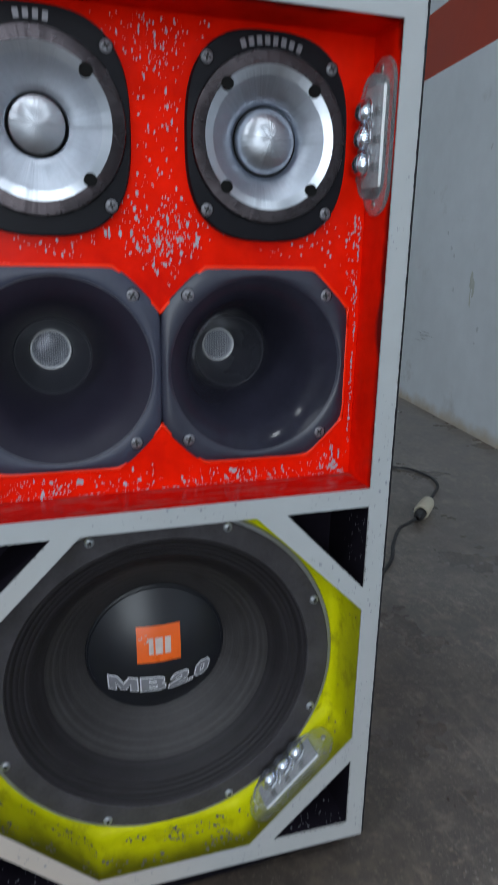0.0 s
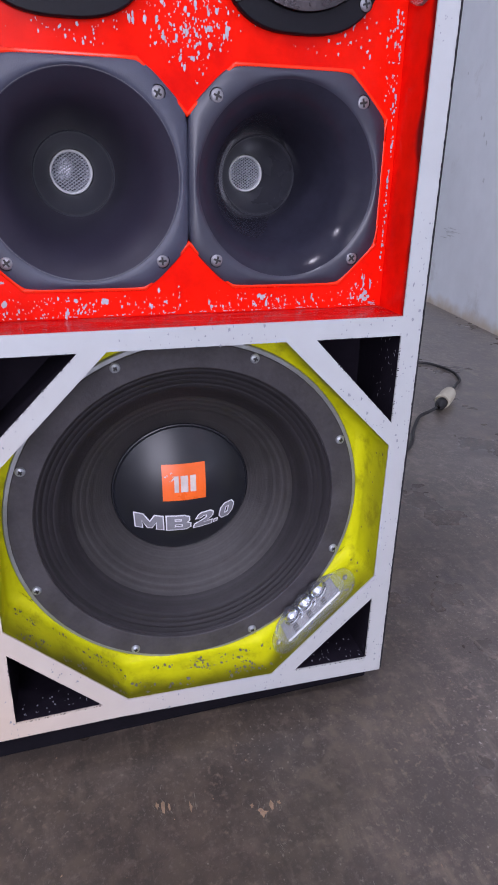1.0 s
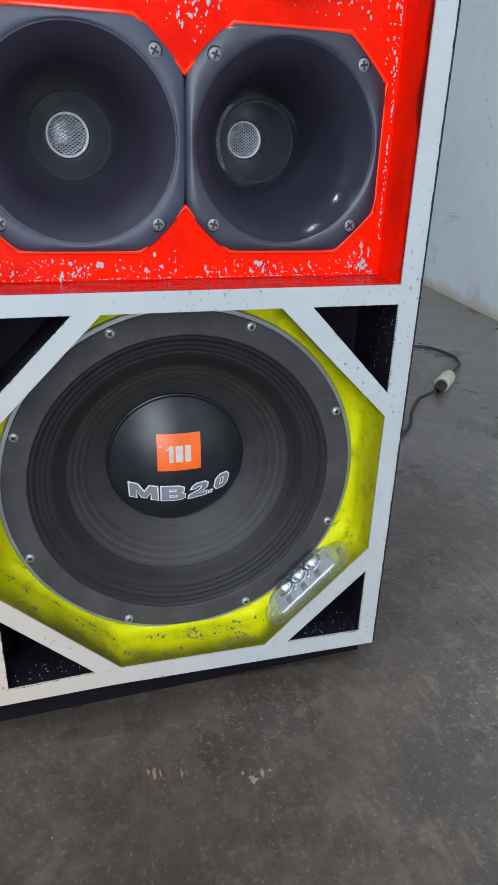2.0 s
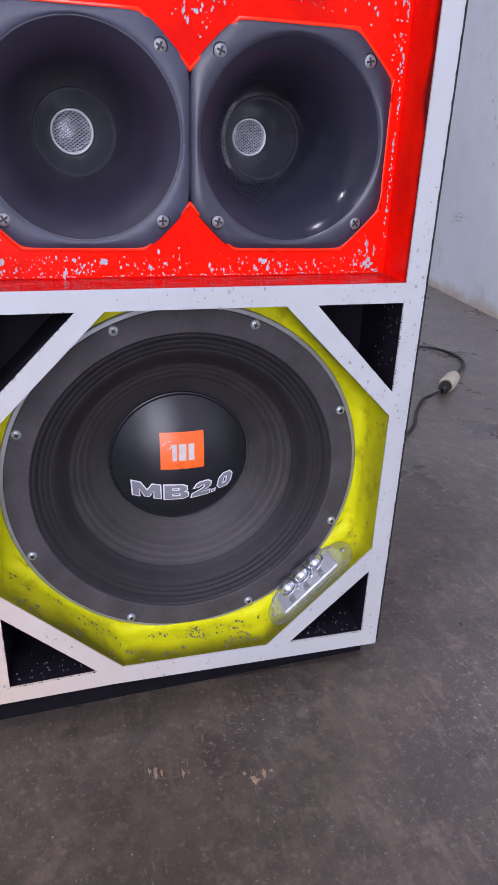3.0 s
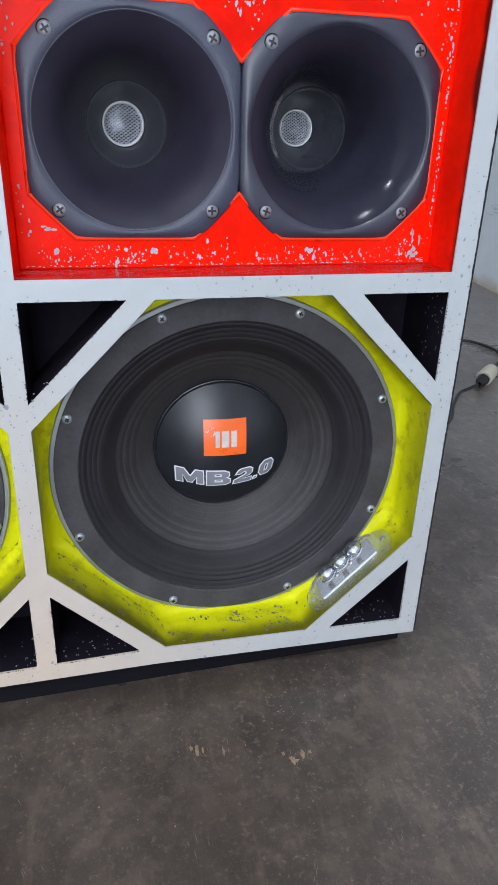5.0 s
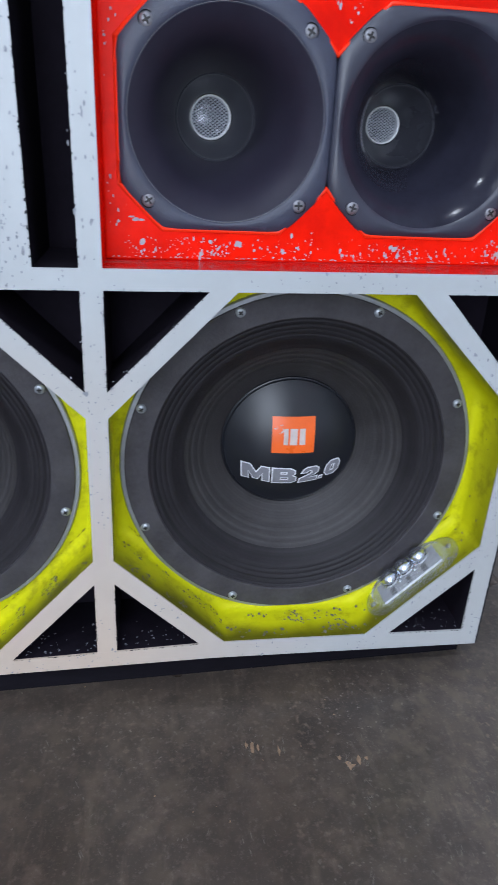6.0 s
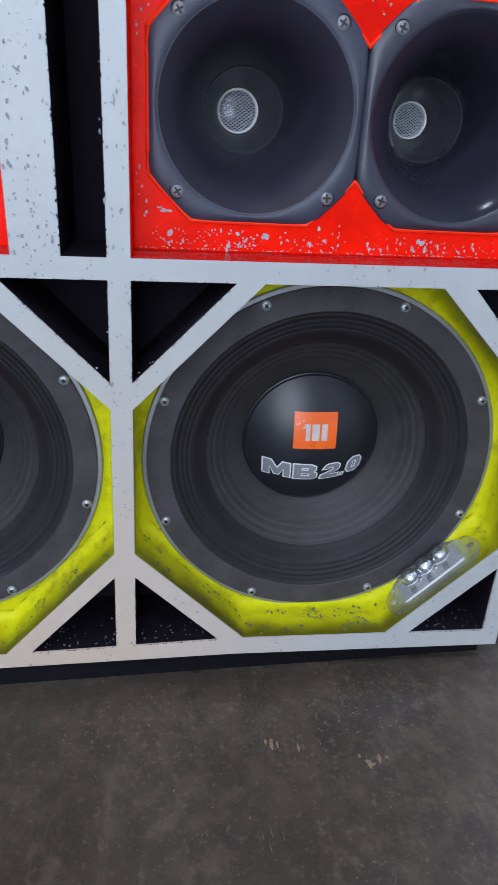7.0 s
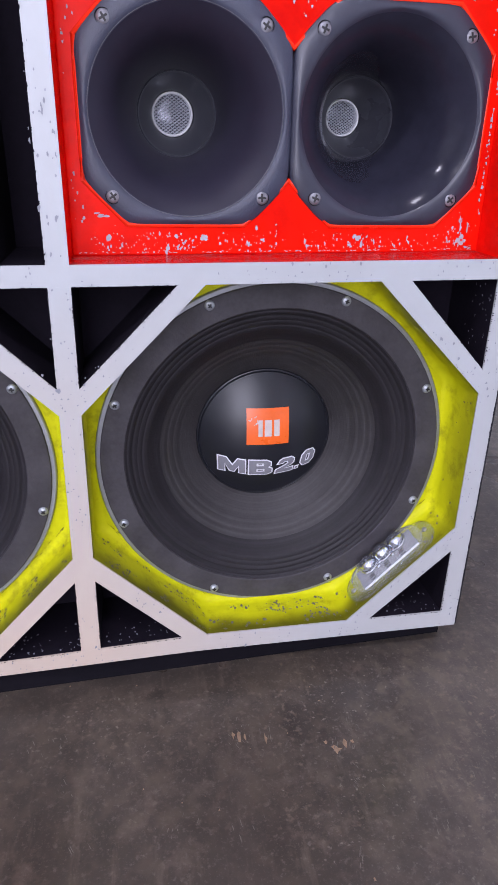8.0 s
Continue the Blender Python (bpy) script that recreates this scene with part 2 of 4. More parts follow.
RUBBER = mat("black_cable_rubber", (0.02, 0.02, 0.022), 0.5, var=0.2, scale=80)
IVORY = mat("ivory_socket_plastic", (0.60, 0.55, 0.43), 0.45, var=0.1, scale=120, dirt=(0.3, 0.28, 0.24), dscale=90)
PLINTH = mat("black_plinth_paint", (0.007, 0.006, 0.009), 0.8, var=0.3, scale=40, spec=0.1)
CARPET = mat("black_cabinet_covering", (0.012, 0.011, 0.014), 0.8, var=0.3, scale=60, bump=0.6, bscale=700)


def clear(name, tint, rough=0.12):
    """Clear moulded polycarbonate."""
    m = mat(name, tint, rough, var=0.04, scale=80, bump=0.25, bscale=260, rvar=0.05)
    b = m.node_tree.nodes["Principled BSDF"]
    b.inputs["Transmission Weight"].default_value = 0.92
    b.inputs["IOR"].default_value = 1.22
    return m


CLEAR = clear("clear_polycarbonate", (0.92, 0.94, 0.97), 0.10)
LINE = mat("worn_plastic_edge", (0.10, 0.10, 0.11), 0.5)
MESH_BACK = mat("dark_diaphragm", (0.22, 0.22, 0.25), 0.2, metal=0.9)


def floor_material():
    """Burnished cement: warm and grey patches, streaks of the trowel, fine specks."""
    m = mat("burnished_dark_cement", (0.055, 0.043, 0.036), 0.30, var=0.32, scale=4.5, bump=0.2, bscale=70, rvar=0.14, dirt=(0.098, 0.075, 0.056), dirt_at=(0.50, 0.78), dscale=9)
    t = m.node_tree
    b = t.nodes["Principled BSDF"]
    col = b.inputs["Base Color"].links[0].from_socket
    geo = t.nodes.new("ShaderNodeNewGeometry")
    for stretch, scale, lo, hi, colour, amount in (((1, 0.2, 1), 75, 0.56, 0.70, (0.150, 0.115, 0.085), 0.5), ((1, 0.25, 1), 30, 0.50, 0.66, (0.030, 0.024, 0.021), 0.38), ((1, 1, 1), 36, 0.54, 0.72, (0.15, 0.11, 0.085), 0.6), ((1, 1, 1), 420, 0.57, 0.65, (0.18, 0.15, 0.12), 0.28), ((1, 1, 1), 300, 0.60, 0.68, (0.030, 0.024, 0.021), 0.35), ((1, 1, 1), 150, 0.57, 0.68, (0.18, 0.145, 0.115), 0.4), ((1, 1, 1), 90, 0.58, 0.70, (0.034, 0.027, 0.024), 0.5), ((0.5, 1, 1), 12, 0.52, 0.72, (0.044, 0.036, 0.031), 0.55)):
        mp = t.nodes.new("ShaderNodeMapping")
        mp.inputs["Scale"].default_value = stretch
        mp.inputs["Location"].default_value = (scale, 0.3 * scale, 0)
        t.links.new(geo.outputs["Position"], mp.inputs[0])
        n = t.nodes.new("ShaderNodeTexNoise")
        n.inputs["Scale"].default_value, n.inputs["Detail"].default_value, n.inputs["Roughness"].default_value = scale, 6, 0.65
        t.links.new(mp.outputs[0], n.inputs["Vector"])
        k = t.nodes.new("ShaderNodeMapRange")
        k.inputs["From Min"].default_value, k.inputs["From Max"].default_value, k.inputs["To Max"].default_value = lo, hi, amount
        t.links.new(n.outputs["Fac"], k.inputs["Value"])
        x = t.nodes.new("ShaderNodeMix")
        x.data_type = "RGBA"
        t.links.new(k.outputs[0], x.inputs["Factor"])
        t.links.new(col, x.inputs["A"])
        x.inputs["B"].default_value = (*colour, 1)
        col = x.outputs["Result"]
    # worn brown speckle in patches
    def field(scale, lo, hi, detail):
        n = t.nodes.new("ShaderNodeTexNoise")
        n.inputs["Scale"].default_value, n.inputs["Detail"].default_value = scale, detail
        t.links.new(geo.outputs["Position"], n.inputs["Vector"])
        k = t.nodes.new("ShaderNodeMapRange")
        k.inputs["From Min"].default_value, k.inputs["From Max"].default_value = lo, hi
        t.links.new(n.outputs["Fac"], k.inputs["Value"])
        return k.outputs[0]
    for scale, lo, hi, patch, colour in ((60, 0.48, 0.66, 5.0, (0.100, 0.076, 0.056)), (150, 0.58, 0.70, 8.0, (0.150, 0.11, 0.08)), (210, 0.63, 0.70, 6.5, (0.18, 0.15, 0.125))):
        both = t.nodes.new("ShaderNodeMath")
        both.operation = "MULTIPLY"
        t.links.new(field(scale, lo, hi, 3), both.inputs[0])
        t.links.new(field(patch, 0.42, 0.72, 4), both.inputs[1])
        x = t.nodes.new("ShaderNodeMix")
        x.data_type = "RGBA"
        t.links.new(both.outputs[0], x.inputs["Factor"])
        t.links.new(col, x.inputs["A"])
        x.inputs["B"].default_value = (*colour, 1)
        col = x.outputs["Result"]
    # grazing reflection of the plastered wall put into the cement's colour, brighter towards it
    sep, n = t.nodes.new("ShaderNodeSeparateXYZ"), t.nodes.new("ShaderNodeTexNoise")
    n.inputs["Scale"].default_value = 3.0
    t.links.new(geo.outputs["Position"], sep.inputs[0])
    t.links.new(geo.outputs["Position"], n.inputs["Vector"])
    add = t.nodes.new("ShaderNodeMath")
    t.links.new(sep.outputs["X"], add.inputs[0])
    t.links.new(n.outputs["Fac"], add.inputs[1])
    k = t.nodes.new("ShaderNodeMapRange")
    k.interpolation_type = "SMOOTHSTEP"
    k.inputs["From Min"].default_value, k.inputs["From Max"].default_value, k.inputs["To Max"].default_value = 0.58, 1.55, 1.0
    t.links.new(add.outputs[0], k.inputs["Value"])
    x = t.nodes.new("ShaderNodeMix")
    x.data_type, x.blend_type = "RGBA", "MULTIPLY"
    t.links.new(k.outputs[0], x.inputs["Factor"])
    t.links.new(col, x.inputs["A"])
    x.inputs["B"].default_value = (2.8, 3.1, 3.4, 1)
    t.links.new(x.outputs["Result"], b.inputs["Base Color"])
    return m


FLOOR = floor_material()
WALL = mat("whitewashed_plaster", (0.84, 0.89, 0.93), 0.75, var=0.07, scale=2.2, bump=0.5, bscale=35, dirt=(0.60, 0.61, 0.60), dirt_at=(0.60, 0.78), dscale=3.5)


def splash(m, height, colour):
    """Ochre splash dirt along the foot of the wall, with a ragged upper edge."""
    t = m.node_tree
    b = t.nodes["Principled BSDF"]
    col = b.inputs["Base Color"].links[0].from_socket
    geo = t.nodes.new("ShaderNodeNewGeometry")
    sep = t.nodes.new("ShaderNodeSeparateXYZ")
    t.links.new(geo.outputs["Position"], sep.inputs[0])
    n = t.nodes.new("ShaderNodeTexNoise")
    n.inputs["Scale"].default_value, n.inputs["Detail"].default_value = 16, 6
    t.links.new(geo.outputs["Position"], n.inputs["Vector"])
    add = t.nodes.new("ShaderNodeMath")
    add.operation = "MULTIPLY_ADD"
    add.inputs[1].default_value = -height * 1.6
    t.links.new(n.outputs["Fac"], add.inputs[0])
    t.links.new(sep.outputs["Z"], add.inputs[2])
    k = t.nodes.new("ShaderNodeMapRange")
    k.interpolation_type = "SMOOTHSTEP"
    k.inputs["From Min"].default_value, k.inputs["From Max"].default_value = -height * 0.9, height * 0.5
    k.inputs["To Min"].default_value, k.inputs["To Max"].default_value = 0.8, 0.0
    t.links.new(add.outputs[0], k.inputs["Value"])
    x = t.nodes.new("ShaderNodeMix")
    x.data_type = "RGBA"
    t.links.new(k.outputs[0], x.inputs["Factor"])
    t.links.new(col, x.inputs["A"])
    x.inputs["B"].default_value = (*colour, 1)
    t.links.new(x.outputs["Result"], b.inputs["Base Color"])


splash(WALL, 0.042, (0.56, 0.45, 0.31))
WALL_RED = mat("red_oxide_wall_paint", (0.50, 0.06, 0.025), 0.6, var=0.08, scale=4, bump=0.3, bscale=40)
# unseen walls and ceiling, kept pale to bounce light
UNSEEN_WALL = mat("unseen_wall_plaster", (0.78, 0.80, 0.82), 0.8, var=0.1, scale=2)
CEIL = mat("grey_ceiling", (0.75, 0.76, 0.76), 0.8, var=0.05, scale=3)
SCUFF = mat("grey_wall_scuff", (0.66, 0.70, 0.73), 0.8, var=0.25, scale=60)
GREEN_STAIN = mat("greenish_damp_stain", (0.66, 0.69, 0.65), 0.8, var=0.12, scale=40)
OCHRE = mat("ochre_floor_flake", (0.30, 0.20, 0.13), 0.75, var=0.3, scale=150)
PALE = mat("pale_cement_chip", (0.165, 0.148, 0.128), 0.75, var=0.3, scale=150)


# ---- helpers for meshes ----
def finish(bm, name, material, smooth=35):
    bmesh.ops.recalc_face_normals(bm, faces=bm.faces)
    me = bpy.data.meshes.new(name)
    bm.to_mesh(me)
    bm.free()
    me.materials.append(material)
    if smooth:
        for p in me.polygons:
            p.use_smooth = True
        me.set_sharp_from_angle(angle=radians(smooth))
    return me


def part(name, bm, material, parent=None, label="", smooth=35):
    ob = new(name, finish(bm, name, material, smooth))
    ob.parent = parent
    if label:
        ob["label"] = label
    return ob


def thing(name, label, category, m=None, group=""):
    ob = new(name)
    ob.empty_display_size = 0.02
    if m is not None:
        ob.matrix_basis = m
    return tagged(ob, label, category, group)


def prism(points, y0, y1, bevel=0.0):
    """A plate whose outline lies in x and z, from y0 back to y1."""
    bm = bmesh.new()
    a = [bm.verts.new((x, y0, z)) for x, z in points]
    b = [bm.verts.new((x, y1, z)) for x, z in points]
    bm.faces.new(a)
    bm.faces.new(b[::-1])
    n = len(points)
    for i in range(n):
        bm.faces.new((a[i], b[i], b[(i + 1) % n], a[(i + 1) % n]))
    if bevel:
        bmesh.ops.bevel(bm, geom=list(bm.edges), offset=bevel, segments=1, affect="EDGES", profile=0.5)
    return bm


def box(x0, x1, y0, y1, z0, z1, bevel=0.0):
    return prism([(x0, z0), (x1, z0), (x1, z1), (x0, z1)], y0, y1, bevel)


def lathe(profile, n=72, centre=(0, 0)):
    """Turned about the y axis: profile of (radius, y)."""
    bm = bmesh.new()
    rings = []
    for r, y in profile:
        if r < 1e-6:
            rings.append([bm.verts.new((centre[0], y, centre[1]))])
        else:
            rings.append([bm.verts.new((centre[0] + r * math.cos(2 * math.pi * i / n), y, centre[1] + r * math.sin(2 * math.pi * i / n))) for i in range(n)])
    for a, b in zip(rings, rings[1:]):
        for i in range(n):
            j = (i + 1) % n
            if len(b) == 1:
                bm.faces.new((a[i], a[j], b[0]))
            elif len(a) == 1:
                bm.faces.new((a[0], b[i], b[j]))
            else:
                bm.faces.new((a[i], a[j], b[j], b[i]))
    return bm


def loft(rings):
    """Skin between rings of equally many points."""
    bm = bmesh.new()
    vs = [[bm.verts.new(p) for p in ring] for ring in rings]
    n = len(rings[0])
    for a, b in zip(vs, vs[1:]):
        for i in range(n):
            j = (i + 1) % n
            bm.faces.new((a[i], a[j], b[j], b[i]))
    return bm


def flat(outlines, y0, y1, bevel=0.0):
    """A plate with holes: outlines in x and z, the first one outside."""
    cu = bpy.data.curves.new("outline", "CURVE")
    cu.dimensions, cu.fill_mode = "2D", "BOTH"
    cu.extrude, cu.bevel_depth, cu.bevel_resolution, cu.offset = (y1 - y0) / 2 - bevel, bevel, 0, -bevel
    for pts in outlines:
        sp = cu.splines.new("POLY")
        sp.points.add(len(pts) - 1)
        for q, (x, z) in zip(sp.points, pts):
            q.co = (x, z, 0, 1)
        sp.use_cyclic_u = True
    return from_curve(cu, (y0 + y1) / 2)


def from_curve(cu, y):
    ob = bpy.data.objects.new("outline", cu)
    scene.collection.objects.link(ob)
    bpy.context.view_layer.update()
    me = bpy.data.meshes.new_from_object(ob.evaluated_get(bpy.context.evaluated_depsgraph_get()))
    bm = bmesh.new()
    bm.from_mesh(me)
    bpy.data.objects.remove(ob)
    bpy.data.meshes.remove(me)
    bmesh.ops.remove_doubles(bm, verts=bm.verts, dist=1e-6)
    bmesh.ops.transform(bm, matrix=Matrix.Translation((0, y, 0)) @ Matrix.Rotation(radians(90), 4, "X"), verts=bm.verts)
    return bm


def moved(bm, m):
    bmesh.ops.transform(bm, matrix=m, verts=bm.verts)
    return bm


def joined(*bms):
    out = bmesh.new()
    for b in bms:
        me = bpy.data.meshes.new("tmp")
        b.to_mesh(me)
        b.free()
        out.from_mesh(me)
        bpy.data.meshes.remove(me)
    return out


def circle(cx, cz, r, n=64):
    return [(cx + r * math.cos(2 * math.pi * i / n), cz + r * math.sin(2 * math.pi * i / n)) for i in range(n)]


def tube(points, r, n=10):
    bm = bmesh.new()
    rings = []
    pts = [Vector(p) for p in points]
    for i, p in enumerate(pts):
        d = (pts[min(i + 1, len(pts) - 1)] - pts[max(i - 1, 0)]).normalized()
        u = d.cross(Vector((0, 0, 1)))
        u = u.normalized() if u.length > 1e-4 else Vector((1, 0, 0))
        v = u.cross(d)
        rings.append([bm.verts.new(p + r * (math.cos(2 * math.pi * k / n) * u + math.sin(2 * math.pi * k / n) * v)) for k in range(n)])
    for a, b in zip(rings, rings[1:]):
        for i in range(n):
            j = (i + 1) % n
            bm.faces.new((a[i], a[j], b[j], b[i]))
    bm.faces.new(rings[0])
    bm.faces.new(rings[-1][::-1])
    return bm


def smooth_path(points, steps=8):
    """A smooth line through the points."""
    P = [Vector(p) for p in points]
    out = []
    for i in range(len(P) - 1):
        a, b, c, d = P[max(i - 1, 0)], P[i], P[i + 1], P[min(i + 2, len(P) - 1)]
        for s in range(steps):
            t = s / steps
            out.append(0.5 * ((2 * b) + (c - a) * t + (2 * a - 5 * b + 4 * c - d) * t * t + (3 * b - a - 3 * c + d) * t ** 3))
    return out + [P[-1]]


rng = random.Random(7)


def flakes(spots, origin, u, v, lift=0.0004, jag=0.4):
    """Irregular flakes of paint on a plane: spots of (a, b, width, height) along u and v."""
    o, u, v = Vector(origin), Vector(u), Vector(v)
    n = u.cross(v).normalized()
    bm = bmesh.new()
    for a, b, w, h in spots:
        k = rng.randint(7, 11)
        ph = rng.random() * 6.28
        up = lift * rng.uniform(1.0, 2.6)
        ring = []
        for i in range(k):
            ang = ph + 2 * math.pi * i / k
            f = rng.uniform(jag, 1.2)
            ring.append(bm.verts.new(o + u * (a + f * w / 2 * math.cos(ang)) + v * (b + f * h / 2 * math.sin(ang)) + n * up))
        bm.faces.new(ring)
    return bm


# ---- the room ----
def room():
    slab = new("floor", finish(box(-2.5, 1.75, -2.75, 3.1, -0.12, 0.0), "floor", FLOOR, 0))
    tagged(slab, "dark burnished cement floor with scuffs and chips", "floor", kind="structure")
    # the wall beside the cabinet runs away from the viewer, a little askew
    def wx(y):
        return 1.399 + 0.116 * (y - 1.1)
    bands = [("wall_east", WALL, 0.0, 1.208, "pale grey plastered wall, stained near the floor"),
             ("wall_band", WALL_RED, 1.208, 1.425, "red oxide painted band on the plastered wall"),
             ("wall_upper", WALL, 1.425, 2.66, "pale grey plaster above the red band")]
    for name, m, z0, z1, text in bands:
        bm = bmesh.new()
        c = [(wx(-2.7), -2.7), (wx(-2.7) + 0.2, -2.7), (wx(3.0) + 0.2, 3.0), (wx(3.0), 3.0)]
        lo = [bm.verts.new((x, y, z0)) for x, y in c]
        hi = [bm.verts.new((x, y, z1)) for x, y in c]
        bm.faces.new(lo[::-1]), bm.faces.new(hi)
        for i in range(4):
            bm.faces.new((lo[i], lo[(i + 1) % 4], hi[(i + 1) % 4], hi[i]))
        tagged(new(name, finish(bm, name, m, 0)), text, "wall", kind="structure")
    # unseen walls added to close the room and bounce light
    tagged(new("wall_west", finish(moved(flat([[(-2.7, 0), (3.0, 0), (3.0, 2.66), (-2.7, 2.66)]], 2.25, 2.4), Matrix.Rotation(radians(90), 4, "Z")), "wall_west", UNSEEN_WALL, 0)), "unseen pale side wall that closes the room and bounces light", "wall", kind="structure")
    tagged(new("wall_north", finish(box(-2.25, wx(3.0), 2.85, 3.0, 0, 2.66), "wall_north", UNSEEN_WALL, 0)), "unseen pale end wall that closes the room", "wall", kind="structure")
    # end wall behind the viewer with the open doorway
    door = flat([[(-2.25, 0), (-1.15, 0), (-1.15, 2.2), (0.11, 2.2), (0.11, 0), (wx(-2.7), 0), (wx(-2.7), 2.66), (-2.25, 2.66)]], -2.7, -2.55)
    tagged(new("wall_south", finish(door, "wall_south", WALL, 0)), "pale plastered wall with a wide open garage doorway", "wall", kind="structure")
    # unseen ceiling, added for its bounce light
    tagged(new("ceiling", finish(box(-2.4, 1.75, -2.7, 3.0, 2.66, 2.78), "ceiling", CEIL, 0)), "unseen plain ceiling that closes the room and bounces light", "ceiling", kind="structure")
    ground = new("ground", finish(box(-30, 30, -40, -2.75, -0.2, -0.12), "ground", mat("sandy_yard", (0.25, 0.22, 0.18), 0.9, var=0.2, scale=3), 0))
    tagged(ground, "sandy yard outside the doorway", "ground", kind="structure")
    # stains on the wall
    def on_wall(y, z):
        return Vector((wx(y), y, z))
    ax, up = Vector((-0.116, -1, 0)).normalized(), Vector((0, 0, 1))
    tagged(new("wall_scuff", finish(joined(
        flakes([(rng.gauss(0, 0.030), rng.gauss(0, 0.012), rng.uniform(0.03, 0.10), rng.uniform(0.002, 0.006)) for _ in range(15)], on_wall(1.80, 0.28), ax, up, 0.001),
        flakes([(rng.uniform(-0.5, 0.3), rng.uniform(-0.25, 0.5), rng.uniform(0.006, 0.02), rng.uniform(0.006, 0.03)) for _ in range(12)], on_wall(1.55, 0.47), ax, up, 0.001)), "wall_scuff", SCUFF, 0)),
        "grey rubbed scuffs on the plastered wall", "scuff mark", kind="stuff")
    g = flakes([(rng.gauss(0, 0.008), rng.uniform(-0.07, 0.07), rng.uniform(0.008, 0.02), rng.uniform(0.03, 0.07)) for _ in range(8)], on_wall(1.475, 0.452), ax, up, 0.0015)
    tagged(new("wall_stain", finish(g, "wall_stain", GREEN_STAIN, 0)), "greenish damp streak on the plastered wall", "stain", kind="stuff")
    # flakes on the floor
    sp = [(0.119, -0.074, 0.003, 0.009), (0.124, -0.077, 0.004, 0.011), (0.129, -0.079, 0.0025, 0.010), (0.146, -0.082, 0.003, 0.012), (0.203, -0.102, 0.010, 0.009), (0.212, -0.098, 0.004, 0.014), (0.219, -0.096, 0.004, 0.004), (0.196, -0.094, 0.005, 0.004)]
    sp += [(rng.uniform(-0.2, 0.6), rng.uniform(-0.3, 0.1), rng.uniform(0.0008, 0.002), rng.uniform(0.001, 0.0035)) for _ in range(40)]
    tagged(new("floor_debris", finish(flakes(sp, (0, 0, 0), (1, 0, 0), (0, 1, 0)), "floor_debris", OCHRE, 0)), "small ochre flakes scattered on the cement floor", "flakes", kind="stuff")
    # short trowel scratches and scraped patches
    bms = []
    spots = [(rng.uniform(-0.25, 0.55), rng.uniform(-0.30, 0.02)) for _ in range(22)] + [(0.124, -0.072), (0.148, -0.080), (0.205, -0.097), (0.060, -0.150), (-0.020, -0.110), (0.115, -0.160)]
    for x, y in spots:
        w = rng.uniform(-0.5, 0.5)
        u, v = Vector((math.cos(w), math.sin(w), 0)), Vector((-math.sin(w), math.cos(w), 0))
        q = [(rng.gauss(0, 0.008), rng.gauss(0, 0.006), rng.uniform(0.0003, 0.0008), rng.uniform(0.002, 0.009)) for _ in range(rng.randint(4, 11))]
        bms.append(flakes(q, (x, y, 0), u, v, 0.0003, 0.6))
    tagged(new("floor_scratches", finish(joined(*bms), "floor_scratches", PALE, 0)), "pale scratches scraped into the cement floor", "scratches", kind="stuff")
    sp = [(rng.uniform(-0.3, 1.1), rng.uniform(-0.35, 0.9), rng.uniform(0.0006, 0.0022), rng.uniform(0.0008, 0.0032)) for _ in range(420)]
    tagged(new("floor_grit", finish(flakes(sp, (0, 0, 0), (1, 0, 0), (0, 1, 0), 0.0006), "floor_grit", PALE, 0)), "pale chips and specks on the cement floor", "chips", kind="stuff")


room()

# ---- the loudspeaker cabinet ----
W, H = 0.0085, 0.3375          # half the middle post; the inner edge of the outer stiles
E = H + 0.017                  # outer edge
Z0, Z1, Z2, Z3, Z4, Z5 = 0.031, 0.049, 0.3705, 0.386, 0.728, 0.745
CX, CZ = 0.173, 0.210          # middle of the bass opening
OX, OZ, OC = H - CX, 0.161, 0.0675
D = 0.0015                     # facing strips
BAF = 0.050                    # yellow board
RBAF = 0.042                   # red board
HORNS = [(0.0975, 0.485), (0.2505, 0.485)]
TWEET = [(0.094, 0.6518), (0.2545, 0.6518)]


# the cabinet is home-made: the middle rail tilts, the lower rail sags towards one end, the post leans
def tilt(x):
    return 0.0082 * x


def sag_top(x):
    return -0.048 * min(0.26, max(0.0, 0.095 - x))


def sag_foot(x):
    return -0.032 * min(0.26, max(0.0, 0.095 - x))


def post_edge(s, z):
    """The x of the middle post's edge on the side s at the height z."""
    k = (min(z, Z3) - 0.045) / 0.326
    return W - 0.0004 + 0.0014 * k if s > 0 else -W - 0.0008 + 0.0026 * k


def octagon(s=1):
    """The bass opening, counted round from its lower edge."""
    a, b, lo, hi = s * (CX + OC), s * (CX - OC), CZ - OC, CZ + OC
    return [(a, Z1 + sag_top(a)), (s * H, lo + 0.002), (s * H, hi), (a, Z2 + tilt(a)),
            (b, Z2 + tilt(b)), (post_edge(s, hi), hi - 0.0045), (post_edge(s, lo), lo), (b, Z1 + sag_top(b))]


